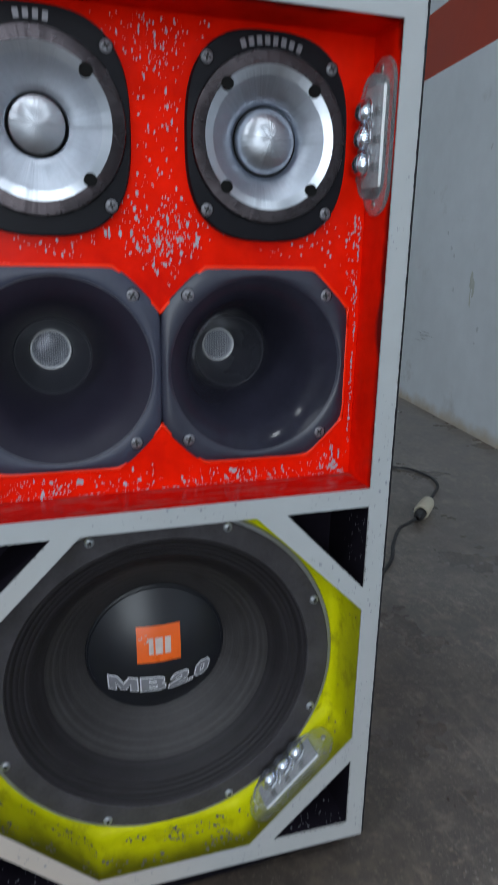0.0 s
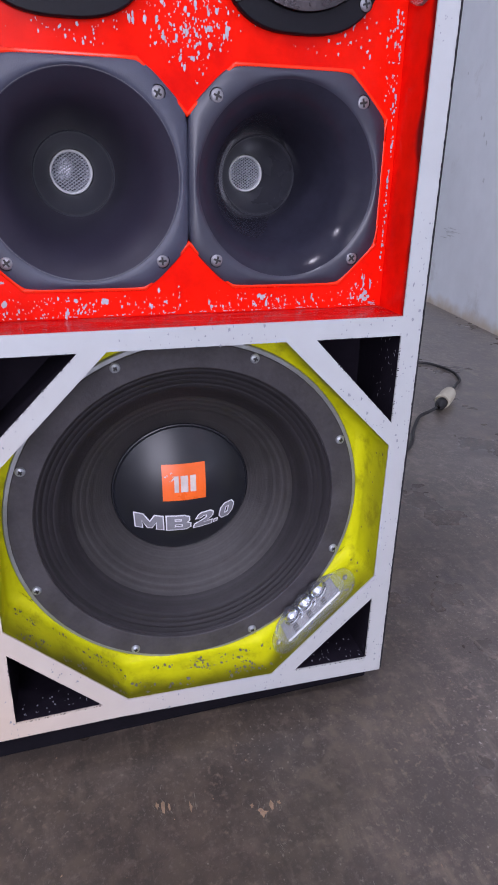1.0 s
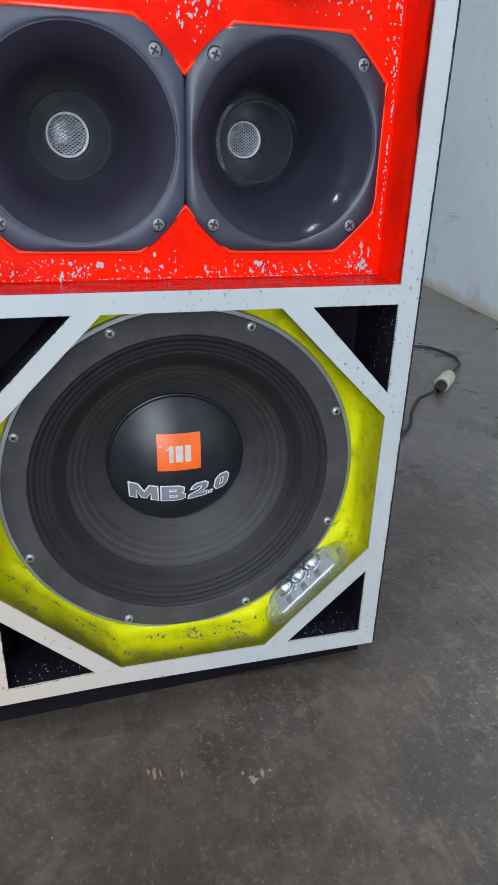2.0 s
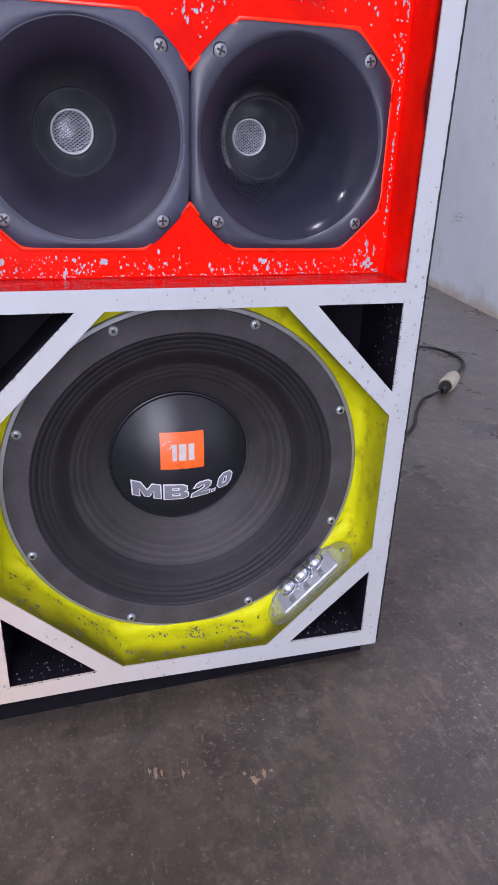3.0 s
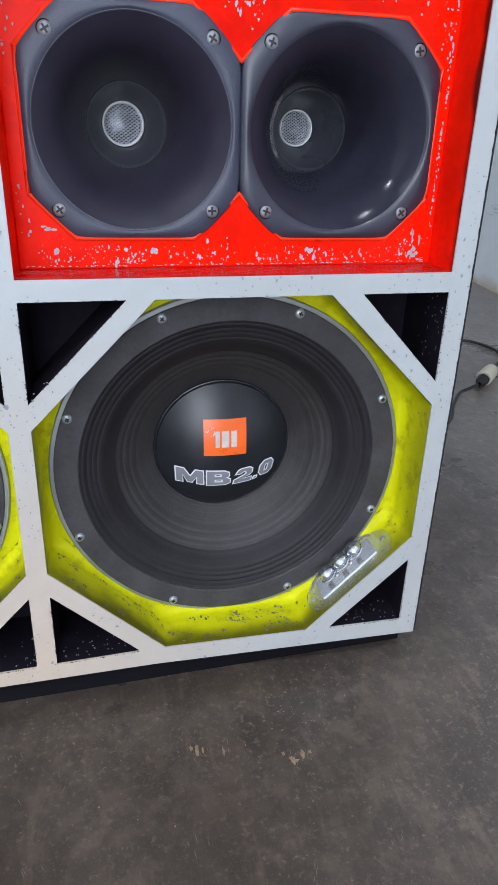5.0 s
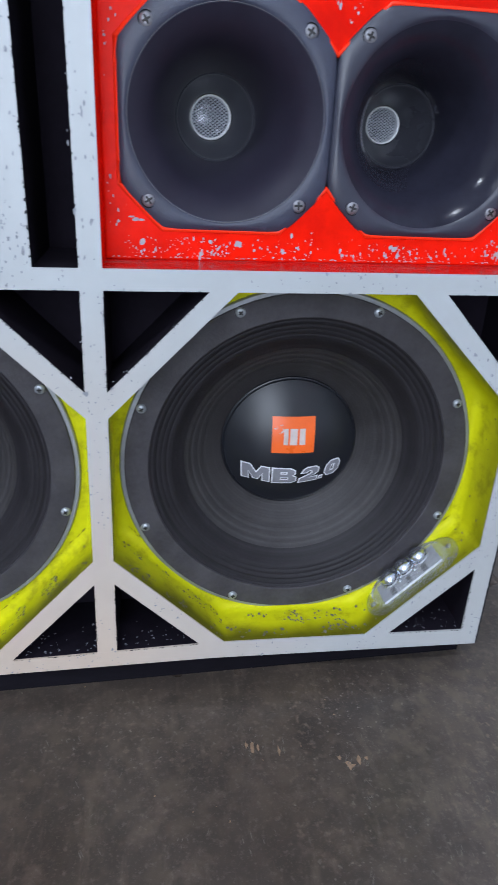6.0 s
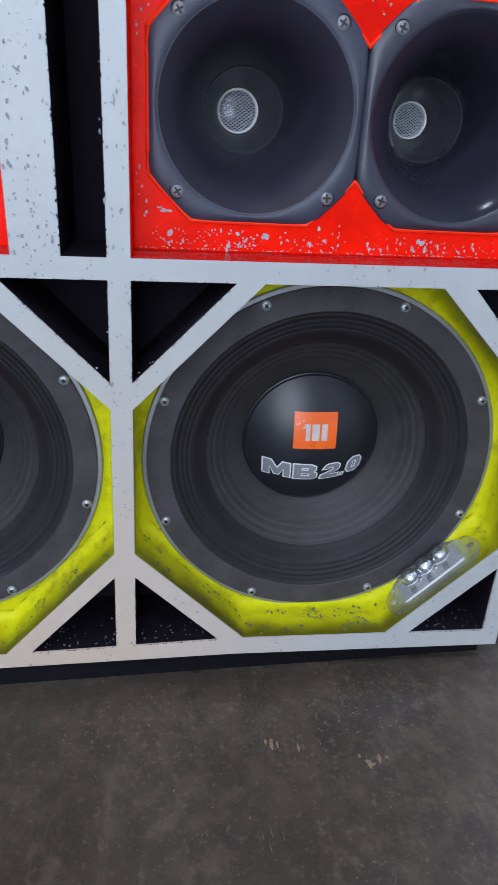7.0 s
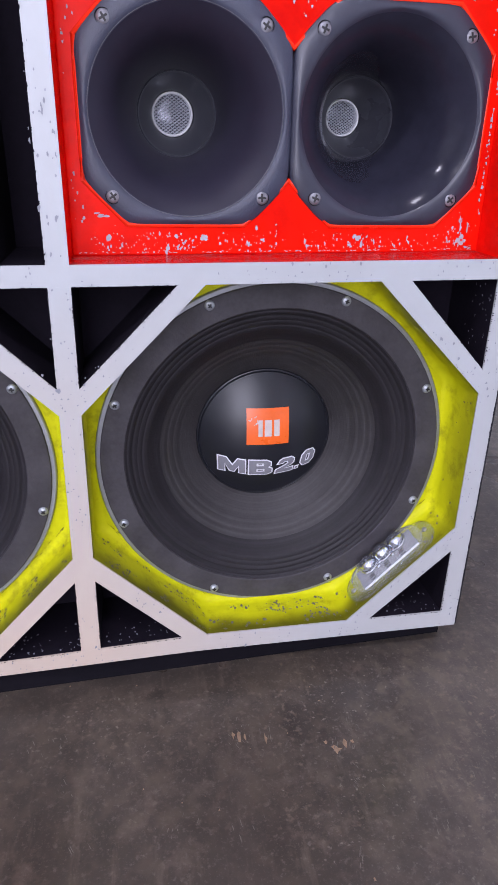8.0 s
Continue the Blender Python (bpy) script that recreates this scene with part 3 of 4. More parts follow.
def corners(s=1):
    """The four black cells round the opening, each with the two corners of the opening beside it."""
    o = octagon(s)
    def x(sx, z):
        return s * H if sx > 0 else post_edge(s, z)
    out = []
    for sx, sz, along, stop, near in ((-1, -1, 0.0745, 0.119, (7, 6)), (-1, 1, 0.0755, 0.294, (4, 5)), (1, -1, 0.0745, 0.120, (0, 1)), (1, 1, 0.0720, 0.2985, (3, 2))):
        cx = x(sx, Z1 if sz < 0 else Z2)
        ax = cx - s * sx * along
        edge = (lambda v: Z1 + sag_top(v)) if sz < 0 else (lambda v: Z2 + tilt(v))
        out.append(([(ax, edge(ax)), (cx, edge(cx)), (x(sx, stop), stop)], o[near[0]], o[near[1]]))
    return out


def triangles(s=1):
    return [cell for cell, _, _ in corners(s)]


def lining(name, outline, y0, y1, material, parent, t=0.003, low=None):
    """Boards round an opening, one for each edge, outside the outline."""
    cx, cz = sum(p[0] for p in outline) / len(outline), sum(p[1] for p in outline) / len(outline)
    for (x0, z0), (x1, z1) in zip(outline, outline[1:] + outline[:1]):
        n = Vector((z1 - z0, 0, x0 - x1)).normalized()
        if n.dot(Vector(((x0 + x1) / 2 - cx, 0, (z0 + z1) / 2 - cz))) < 0:
            n = -n
        q = [(x0, z0), (x1, z1), (x1 + n.x * t, z1 + n.z * t), (x0 + n.x * t, z0 + n.z * t)]
        part(name, prism(q, y0, y1), low if low and n.z < -0.9 else material, parent, smooth=0)


def cove(outline):
    """A rounded lining: the filler runs from the boards into the baffle, with soft corners."""
    n = len(outline)
    def ring(inset, radius, y, k=5):
        pts = []
        for i in range(n):
            p, q, t = Vector(outline[i - 1]), Vector(outline[i]), Vector(outline[(i + 1) % n])
            a, b = (p - q).normalized(), (t - q).normalized()
            half = a.angle(b) / 2
            mid = (a + b).normalized()
            q = q + mid * (inset / math.sin(half))
            d = radius / math.tan(half)
            s0, s1, o = q + a * d, q + b * d, q + mid * (radius / math.sin(half))
            for j in range(k + 1):
                v = (s0 - o).lerp(s1 - o, j / k).normalized() * radius + o
                pts.append((v.x, y, v.y))
        return pts
    rings = [ring(0.0002, 0.006, D), ring(0.0002, 0.012, 0.012), ring(0.0002, 0.016, BAF - 0.012)]
    for j in range(1, 7):
        w = j / 6 * math.pi / 2
        rings.append(ring(0.0002 + 0.009 * (1 - math.cos(w)), 0.016, BAF - 0.012 + 0.0116 * math.sin(w)))
    return loft(rings)


def cabinet():
    c = thing("loudspeaker_cabinet", "white-framed red and yellow loudspeaker cabinet with chipped paint on cement floor", "loudspeaker cabinet")
    for s in (1, -1):
        a, b = sorted((s * H, s * E))
        part("stile", prism([(a, Z0 + sag_foot(a)), (b, Z0 + sag_foot(b)), (b, Z5), (a, Z5)], 0, D), WHITE, c)
        a, b = sorted((s * E, s * (E + 0.0025)))
        part("side_panel", box(a, b, 0.001, 0.36, Z0, Z5 + 0.002, 0.0006), CARPET, c, "black covering")
        for cell, flat_corner, tall_corner in corners(s):
            part("brace", prism([cell[0], flat_corner, tall_corner, cell[2]], 0, D), WHITE, c)
            lining("port_board", cell, D, 0.075, BLACK, c)
            part("port_back", prism(cell, 0.075, 0.079), BLACK, c, smooth=0)
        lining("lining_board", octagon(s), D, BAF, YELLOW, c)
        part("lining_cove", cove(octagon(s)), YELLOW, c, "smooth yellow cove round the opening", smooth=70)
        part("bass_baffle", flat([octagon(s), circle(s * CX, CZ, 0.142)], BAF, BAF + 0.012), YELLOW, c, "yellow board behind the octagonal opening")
    for z0, z1 in ((Z1, Z2), (Z3, Z4)):
        foot = [(post_edge(k, z0), z0 + (sag_top(k * W) if z0 == Z1 else tilt(k * W))) for k in (-1, 1)]
        head = [(post_edge(k, z1), z1 + (tilt(k * W) if z1 == Z2 else 0.0)) for k in (1, -1)]
        part("middle_post", prism(foot + head, 0, D), WHITE, c)
    part("wide_board", prism([(-0.0712, Z3 + tilt(-0.0712)), (-0.0378, Z3 + tilt(-0.0378)), (-0.039, Z4), (-0.0748, Z4)], 0, D), WHITE, c)
    k = 0.095
    part("rail", prism([(-H, Z0 + sag_foot(-H)), (-0.165, Z0 + sag_foot(-0.165)), (k, Z0), (H, Z0), (H, Z1), (k, Z1), (-0.165, Z1 + sag_top(-0.165)), (-H, Z1 + sag_top(-H))], 0, D), WHITE, c)
    part("rail", prism([(-H, Z2 + tilt(-H)), (H, Z2 + tilt(H)), (H, Z3 + tilt(H)), (-H, Z3 + tilt(-H))], 0, D), WHITE, c)
    part("rail", box(-H, H, 0, D, Z4, Z5), WHITE, c)
    # slot beside the post
    e = post_edge(-1, Z3)
    slot = [(-0.0380, Z3 + tilt(-0.038)), (e, Z3 + tilt(e)), (e, Z4), (-0.0393, Z4)]
    lining("slot_board", slot, D, 0.09, BLACK, c)
    part("slot_back", prism(slot, 0.09, 0.094), BLACK, c, smooth=0)
    # red compartments
    e = post_edge(1, Z3)
    right = [(e, Z3 + tilt(e)), (H, Z3 + tilt(H)), (H, Z4), (e, Z4)]
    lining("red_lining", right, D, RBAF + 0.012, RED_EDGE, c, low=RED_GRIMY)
    # the two horn openings run into one another
    k = 0.0745
    (xa, zc), (xb, _) = HORNS
    mid = (xa + xb) / 2
    h = k - 0.0305
    dz = h + (xa + k - mid)
    both = [(xa - h, zc - k), (xa + h, zc - k), (mid, zc - dz), (xb - h, zc - k), (xb + h, zc - k), (xb + k, zc - h), (xb + k, zc + h), (xb + h, zc + k),
            (xb - h, zc + k), (mid, zc + dz), (xa + h, zc + k), (xa - h, zc + k), (xa - k, zc + h), (xa - k, zc - h)]
    part("treble_baffle", flat([right, both] + [circle(x, z, 0.052) for x, z in TWEET], RBAF, RBAF + 0.010, 0.0008), RED, c, "red gloss board with flaked paint")
    cx0 = (xa + xb) / 2
    bead = [(x + (0.0018 if x > cx0 + 0.001 else -0.0018 if x < cx0 - 0.001 else 0), RBAF + 0.0003, z + (0.0018 if z > zc else -0.0018)) for x, z in both]
    bead = [Vector(p) for p in bead]
    line = []
    for p, q in zip(bead, bead[1:] + bead[:1]):
        line += [p.lerp(q, k / 6) for k in range(6)]
    part("filler_bead", tube(line + line[:1], 0.0019, 8), BEAD, c, "thin red bead round the horns")
    left = [(-H, Z3 + tilt(-H)), (-0.0715, Z3 + tilt(-0.0715)), (-0.0751, Z4), (-H, Z4)]
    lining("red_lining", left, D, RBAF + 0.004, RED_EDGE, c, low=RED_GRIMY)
    part("treble_baffle", prism(left, RBAF + 0.004, RBAF + 0.014), RED, c, "red gloss board")
    # carcass
    part("top_board", box(-E, E, D, 0.36, Z5 - 0.012, Z5), CARPET, c, smooth=0)
    part("bottom_board", box(-E, E, 0.085, 0.36, Z0, Z0 + 0.012), CARPET, c, smooth=0)
    part("back_board", box(-E, E, 0.345, 0.36, Z0 + 0.013, Z5 - 0.013), CARPET, c, smooth=0)
    # it stands a little askew under the front
    plan = [(-E + 0.004, 0.0030), (-0.165, 0.0034), (E - 0.0015, 0.0262), (E - 0.0015, 0.35), (-E + 0.004, 0.35)]
    pl = bmesh.new()
    lo, hi = [[pl.verts.new((x, y, z)) for x, y in plan] for z in (0.0, Z0 - 0.011)]
    pl.faces.new(lo[::-1]), pl.faces.new(hi)
    for i in range(5):
        pl.faces.new((lo[i], lo[(i + 1) % 5], hi[(i + 1) % 5], hi[i]))
    part("plinth", pl, PLINTH, c, "black recessed plinth on the floor", smooth=0)

    # chipped paint
    def free(x, z):
        for hx, hz in HORNS:
            dx, dz2 = abs(x - hx), abs(z - hz)
            if dx < 0.082 and dz2 < 0.082 and dx + dz2 < 0.13:
                return False
        for tx, tz in TWEET:
            if math.hypot((x - tx) / 0.066, (z - tz) / 0.073) < 1:
                return False
        return W + 0.004 < x < H - 0.004 and Z3 + tilt(x) + 0.002 < z < Z4 - 0.004
    sp = []
    U, G = rng.uniform, rng.gauss
    def cluster(n, fx, fz, size):
        k = 0
        while k < n:
            x = fx()
            z = fz() + tilt(x)
            k += 1
            if free(x, z) and noise.noise((x * 38, 0.7, z * 24)) > U(-0.35, 0.12):
                w = 0.86 * size * rng.uniform(0.35, 1.0) ** 2
                sp.append((x, z, w, w * rng.uniform(0.8, 2.3)))
    def low_edge(n, size, spread):
        cluster(n, lambda: U(W, H), lambda: Z3 + 0.003 + abs(G(0, spread)), size)
    low_edge(130, 0.0026, 0.008)
    low_edge(260, 0.0013, 0.011)
    for mid, wide, n in ((0.030, 0.012, 60), (0.085, 0.014, 130), (0.115, 0.012, 40), (0.245, 0.020, 80), (0.320, 0.008, 50), (0.175, 0.012, 26)):
        cluster(n, lambda: G(mid, wide), lambda: Z3 + 0.004 + abs(G(0, 0.013)), 0.0019)
    cluster(120, lambda: G(0.175, 0.028), lambda: G(0.575, 0.022), 0.0032)
    cluster(420, lambda: G(0.175, 0.05), lambda: G(0.578, 0.03), 0.0017)
    cluster(260, lambda: U(0.02, 0.33), lambda: G(0.575, 0.012), 0.0024)
    cluster(240, lambda: G(0.175, 0.013), lambda: U(0.55, 0.725), 0.0023)
    cluster(160, lambda: G(0.175, 0.022), lambda: U(0.69, 0.727), 0.0018)
    cluster(200, lambda: G(0.331, 0.0035), lambda: U(0.40, 0.66), 0.0024)
    cluster(90, lambda: W + 0.004 + abs(G(0, 0.006)), lambda: U(0.39, 0.62), 0.0020)
    # dotted line of bare primer along the joint with the lower board
    for _ in range(120):
        x = U(W + 0.006, H - 0.004)
        sp.append((x, Z3 + tilt(x) + 0.0016 + abs(G(0, 0.0005)), U(0.0007, 0.0022), U(0.0005, 0.0010)))
    # bare dots down the joint with the side board
    for _ in range(90):
        z = U(Z3 + 0.02, 0.60)
        if noise.noise((0.2, 3.1, z * 45)) > -0.25:
            sp.append((H - 0.0042 + G(0, 0.0006), z, U(0.0006, 0.0016), U(0.0010, 0.0034)))
    # larger ragged patches, each of several lobes
    for x, z, w, h in ((0.037, 0.401, 0.0050, 0.0085), (0.0325, 0.4145, 0.0100, 0.0030), (0.020, 0.413, 0.0030, 0.0025), (0.081, 0.3915, 0.0036, 0.0070), (0.109, 0.400, 0.0065, 0.0060), (0.0875, 0.401, 0.0050, 0.0035),
                       (0.1215, 0.395, 0.0036, 0.0036), (0.1440, 0.3925, 0.0027, 0.0070), (0.2325, 0.400, 0.0065, 0.0062), (0.227, 0.3935, 0.0036, 0.0036), (0.264, 0.394, 0.0024, 0.0030),
                       (0.276, 0.3965, 0.0024, 0.0032), (0.3195, 0.4105, 0.0026, 0.0110), (0.326, 0.408, 0.0020, 0.0080), (0.321, 0.3975, 0.0080, 0.0075), (0.327, 0.3925, 0.0060, 0.0020),
                       (0.137, 0.585, 0.0036, 0.0085), (0.158, 0.575, 0.0040, 0.0060), (0.202, 0.580, 0.0030, 0.0100), (0.190, 0.582, 0.0036, 0.0050), (0.170, 0.563, 0.0032, 0.0070)):
        for _ in range(5):
            k = U(0.35, 0.62)
            sp.append((x + G(0, 0.24) * w, z + G(0, 0.24) * h, w * k, h * k))
    tagged(part("flaked_paint", flakes(sp, (0, RBAF, 0), (1, 0, 0), (0, 0, 1), 0.0003, 0.68), FLAKE, c, "pale primer showing through the red", smooth=0), kind="stuff")
    dots = [(U(-0.2, -0.08), U(Z3 + 0.004, Z4 - 0.01), U(0.0006, 0.0018), U(0.0008, 0.0026)) for _ in range(70)]
    tagged(part("dark_speck", flakes(dots, (0, RBAF + 0.004, 0), (1, 0, 0), (0, 0, 1), 0.0003), DARK_FLAKE, c, "dark specks on the red paint", smooth=0), kind="stuff")
    sp = []
    def bare(x, z):
        """On a white strip."""
        if abs(x) > E - 0.001 or not Z0 + sag_foot(x) + 0.001 < z < Z5:
            return False
        if Z0 + sag_foot(x) < z < Z1 + sag_top(x) or Z2 < z - tilt(x) < Z3 or abs(x) > H or (abs(x) < W and z < Z4):
            return True
        if -0.071 < x < -0.040 and z > Z3:
            return True
        if Z1 < z < Z2:
            dx, dz2 = OX - abs(abs(x) - CX), OZ - abs(z - CZ)
            return OX - OC + 0.001 < dx + dz2 + 0.0 < 0 or 0.0725 < dx + dz2 < 0.0930
        return False
    for n, size in ((5200, 0.0015), (900, 0.0025), (110, 0.0042)):
        for _ in range(n):
            x, z = U(-0.15, E), U(Z0 - 0.01, Z5)
            if bare(x, z) and noise.noise((x * 14, 0.3, z * 14)) > -0.05:
                w = size * U(0.4, 1.0)
                sp.append((x, z, w, w * U(0.8, 1.8)))
    # drips and spots on the wide board and the post beside it
    for n, size in ((420, 0.0022), (100, 0.0042)):
        for _ in range(n):
            x, z = U(-0.074, 0.01), U(Z3, Z4)
            if bare(x, z) and noise.noise((x * 30, 1.3, z * 22)) > U(-0.3, 0.25):
                w = size * U(0.4, 1.0)
                sp.append((x, z, w * 0.8, w * U(0.9, 2.2)))
    tagged(part("spotted_paint", flakes(sp, (0, 0, 0), (1, 0, 0), (0, 0, 1), 0.0003), GREY_FLAKE, c, "grey spots on the white paint", smooth=0), kind="stuff")
    # ragged black edges where the white paint ends
    nick = []
    for s in (1, -1):
        for cell in triangles(s):
            for (ax, az), (bx, bz) in zip(cell, cell[1:] + cell[:1]):
                for _ in range(26):
                    k = U(0.02, 0.98)
                    nick.append((ax + (bx - ax) * k, az + (bz - az) * k, U(0.0006, 0.0022), U(0.0005, 0.0014)))
    for _ in range(150):
        nick.append((E - U(0, 0.0003), U(Z0, Z5), U(0.0004, 0.0010), U(0.002, 0.008)))
    for _ in range(60):
        nick.append((U(-0.0385, -0.0378), U(Z3, Z4), U(0.0006, 0.0014), U(0.001, 0.003)))
        nick.append((post_edge(-1, Z3) + U(-0.0003, 0.0003), U(Z3, Z4), U(0.0006, 0.0014), U(0.001, 0.003)))
    tagged(part("ragged_edge", flakes(nick, (0, 0, 0), (1, 0, 0), (0, 0, 1), 0.00025), BLACK, c, "black showing at the ragged paint edges", smooth=0), kind="stuff")
    # dark chips on the yellow boards, most of them low down
    bms = []
    for s in (1, -1):
        o = octagon(s)
        for i, n in ((7, 420), (6, 380), (0, 110), (1, 50), (5, 18)):
            (x0, z0), (x1, z1) = o[i], o[(i + 1) % 8]
            u = Vector((x1 - x0, 0, z1 - z0))
            ln = u.length
            u.normalize()
            v = Vector((0, 1, 0))
            inward = Vector((s * CX - (x0 + x1) / 2, 0, CZ - (z0 + z1) / 2))
            if u.cross(v).dot(inward) < 0:
                u, (x0, z0) = -u, (x1, z1)
            q = []
            for _ in range(n):
                w = 0.0030 * U(0.25, 1) ** 2.2
                a, b = U(0.002, ln - 0.002), U(D + 0.002, BAF - 0.011)
                if noise.noise((a * 40 + i, b * 55, s * 3.1)) > 0.06:
                    q.append((a, b, w * U(0.8, 1.5), w * U(1.0, 1.9)))
            bms.append(flakes(q, (x0, 0, z0), u, v, 0.0008))
    tagged(part("worn_yellow_paint", joined(*bms), DARK_FLAKE, c, "dark chips in the yellow paint", smooth=0), kind="stuff")
    # brown grime in the crease between cove and baffle
    bms = []
    for s in (1, -1):
        o = octagon(s)
        for i in (6, 7, 0):
            (x0, z0), (x1, z1) = o[i], o[(i + 1) % 8]
            u = Vector((x1 - x0, 0, z1 - z0))
            ln = u.length
            u.normalize()
            v = Vector((s * CX - (x0 + x1) / 2, 0, CZ - (z0 + z1) / 2)).normalized()
            q = [(U(0.004, ln - 0.004), 0.0098 + G(0, 0.0005), U(0.003, 0.010), U(0.0004, 0.0011)) for _ in range(22)]
            bms.append(flakes(q, (x0, BAF - 0.0006, z0), u, v, 0.0002 if u.cross(v).y < 0 else -0.0002))
    tagged(part("crease_grime", joined(*bms), GRIME, c, "brown grime in the crease of the yellow paint", smooth=0), kind="stuff")
    # dust at the foot of the black openings
    bms = []
    for s in (1, -1):
        for (ax, az), (bx, bz), (dx, dz) in triangles(s):
            if bz < CZ:
                lo, hi = sorted((ax, bx))
                slope = (bz - az) / (bx - ax)
                bms.append(flakes([(U(lo + 0.004, hi - 0.002), min(abs(G(0, 0.02)) + 0.002, 0.07), U(0.0006, 0.0022), U(0.0008, 0.003)) for _ in range(42)], (0, D, bz - slope * bx), (1, 0, slope), (0, 1, 0)))
            elif s * bx > 0.2:
                bms.append(flakes([(abs(G(0, 0.02)) + 0.003, U(min(dz, bz) + 0.01, bz - 0.005), U(0.0006, 0.0016), U(0.001, 0.003)) for _ in range(30)], (bx, D, 0), (0, 1, 0), (0, 0, 1), -0.0004 if bx > 0 else 0.0004))
    tagged(part("port_dust", joined(*bms), GREY_FLAKE, c, "grey dust in the black openings", smooth=0), kind="stuff")
    return c


cabinet()


# ---- fasteners, built as children of their thing ----
def cross_screw(parent, x, y, z, r, material, dome=0.35, turn=0.0, name="screw"):
    bm = lathe([(r, 0.0015), (r, 0.0004), (r * 0.93, 0.0), (r * 0.8, -r * dome * 0.55), (r * 0.45, -r * dome * 0.9), (0, -r * dome)], 20)
    s = part(name, moved(bm, Matrix.Translation((x, y, z))), material, parent)
    q = r * (0.6 if name == "screw" else 0.42)
    t = r * 0.15
    y0, y1 = y - r * dome * 1.05, y
    arms = [box(-q, q, y0, y1, -t, t), box(-t, t, y0 + 0.00005, y1, -q, q)]
    bm = moved(joined(*arms), Matrix.Translation((x, 0, z)) @ Matrix.Rotation(radians(turn), 4, "Y"))
    part("cross_recess", bm, CROSS, s, smooth=0)
    if name == "screw":
        # thin black ring painted round the head as its shade
        part("head_shade_ring", moved(lathe([(r * 1.13, 0.0002), (r * 1.11, -0.0002), (r * 1.02, -0.0001), (r * 1.0, 0.0006)], 20), Matrix.Translation((x, y, z))), RECESS, s)
    return s


# ---- bass drivers ----
def dome_y(r):
    return 0.0765 + r * r / (2 * 0.11)


def woofer(x, bolts):
    w = thing("bass_driver", "black cone bass driver with orange badge in yellow octagonal opening", "loudspeaker driver", pose(x, 0, CZ - 0.0018), "bass drivers in the cabinet")
    part("basket_rim", lathe([(0.1595, BAF), (0.1595, 0.0470), (0.1585, 0.0460), (0.1545, 0.0460), (0.1545, 0.048)], 96), RIM, w, "grey metal rim")
    part("gasket", lathe([(0.1553, 0.048), (0.1553, 0.0446), (0.1546, 0.0440), (0.1354, 0.0440), (0.1346, 0.0448), (0.1344, 0.050)], 96), GASKET, w, "charcoal gasket ring")
    prof = []
    for i in range(81):
        t = i / 80
        prof.append((0.1370 - 0.0225 * t, 0.0465 + 0.0085 * t - 0.0005 * abs(math.sin(5 * math.pi * t))))
    prof += [(0.1150 - 0.0485 * t, 0.0545 + 0.0430 * t ** 0.92) for t in [0.03 + 0.025 * k for k in range(10)]]
    part("surround", lathe(prof, 96), SURROUND, w, "pleated black cloth surround")
    prof = []
    for i in range(61):
        t = 0.252 + 0.748 * i / 60
        r = 0.1150 - 0.0485 * t
        y = 0.0545 + 0.0430 * (t ** 0.92)
        if 0.26 < t < 0.64:
            y -= 0.0004 * abs(math.sin((t - 0.26) / 0.38 * math.pi * 3))
        prof.append((r, y))
    part("cone", lathe(prof, 96), CONE, w, "dark grey ribbed paper cone")
    prof = [(0.0662, 0.0985), (0.0658, 0.0966), (0.0648, 0.0961), (0.0640, 0.0966)] + [(0.0635 * (1 - i / 16), dome_y(0.0635 * (1 - i / 16))) for i in range(17)]
    cap = part("dust_cap", lathe(prof, 72), CAP, w, "satin black domed dust cap")

    def wrap(bm, lift):
        for v in bm.verts:
            v.co.y = dome_y(math.hypot(v.co.x, v.co.z)) - lift - v.co.y
        return bm
    def patch(x0, x1, z0, z1, n=8):
        bm = bmesh.new()
        g = [[bm.verts.new((x0 + (x1 - x0) * i / n, 0, z0 + (z1 - z0) * j / n)) for j in range(n + 1)] for i in range(n + 1)]
        for i in range(n):
            for j in range(n):
                bm.faces.new((g[i][j], g[i + 1][j], g[i + 1][j + 1], g[i][j + 1]))
        return bm
    part("badge", wrap(patch(-0.0205, 0.0205, -0.003, 0.0325), 0.0004), ORANGE, cap, "orange square badge")
    bars = [patch(x, x + w, 0.0055, 0.0215, 3) for x, w in ((-0.0095, 0.0042), (-0.0035, 0.0070), (0.0055, 0.0056))]
    part("badge_mark", wrap(joined(*bars), 0.0007), BADGE_PRINT, cap, "pale bars on the badge", smooth=0)
    wear = [(rng.uniform(-0.019, -0.009), rng.uniform(0.016, 0.031), rng.uniform(0.0008, 0.0022), rng.uniform(0.001, 0.0032)) for _ in range(11)]
    part("badge_wear", wrap(flakes(wear, (0, 0, 0), (1, 0, 0), (0, 0, 1), 0.0), 0.0009), BADGE_PRINT, cap, "worn flecks on the badge", smooth=0)

    def grown(poly, d):
        """The outline moved outwards by d (the outline runs clockwise)."""
        out, n = [], len(poly)
        turn = sum(poly[i][0] * poly[(i + 1) % n][1] - poly[(i + 1) % n][0] * poly[i][1] for i in range(n))
        d = d if turn < 0 else -d
        for i in range(n):
            p, q, t = Vector(poly[i - 1]), Vector(poly[i]), Vector(poly[(i + 1) % n])
            a, b = (q - p).normalized(), (t - q).normalized()
            na, nb = Vector((-a.y, a.x)), Vector((-b.y, b.x))
            k = na + nb
            k = k / max(0.45, k.dot(na))
            out.append(tuple(q + d * k))
        return out

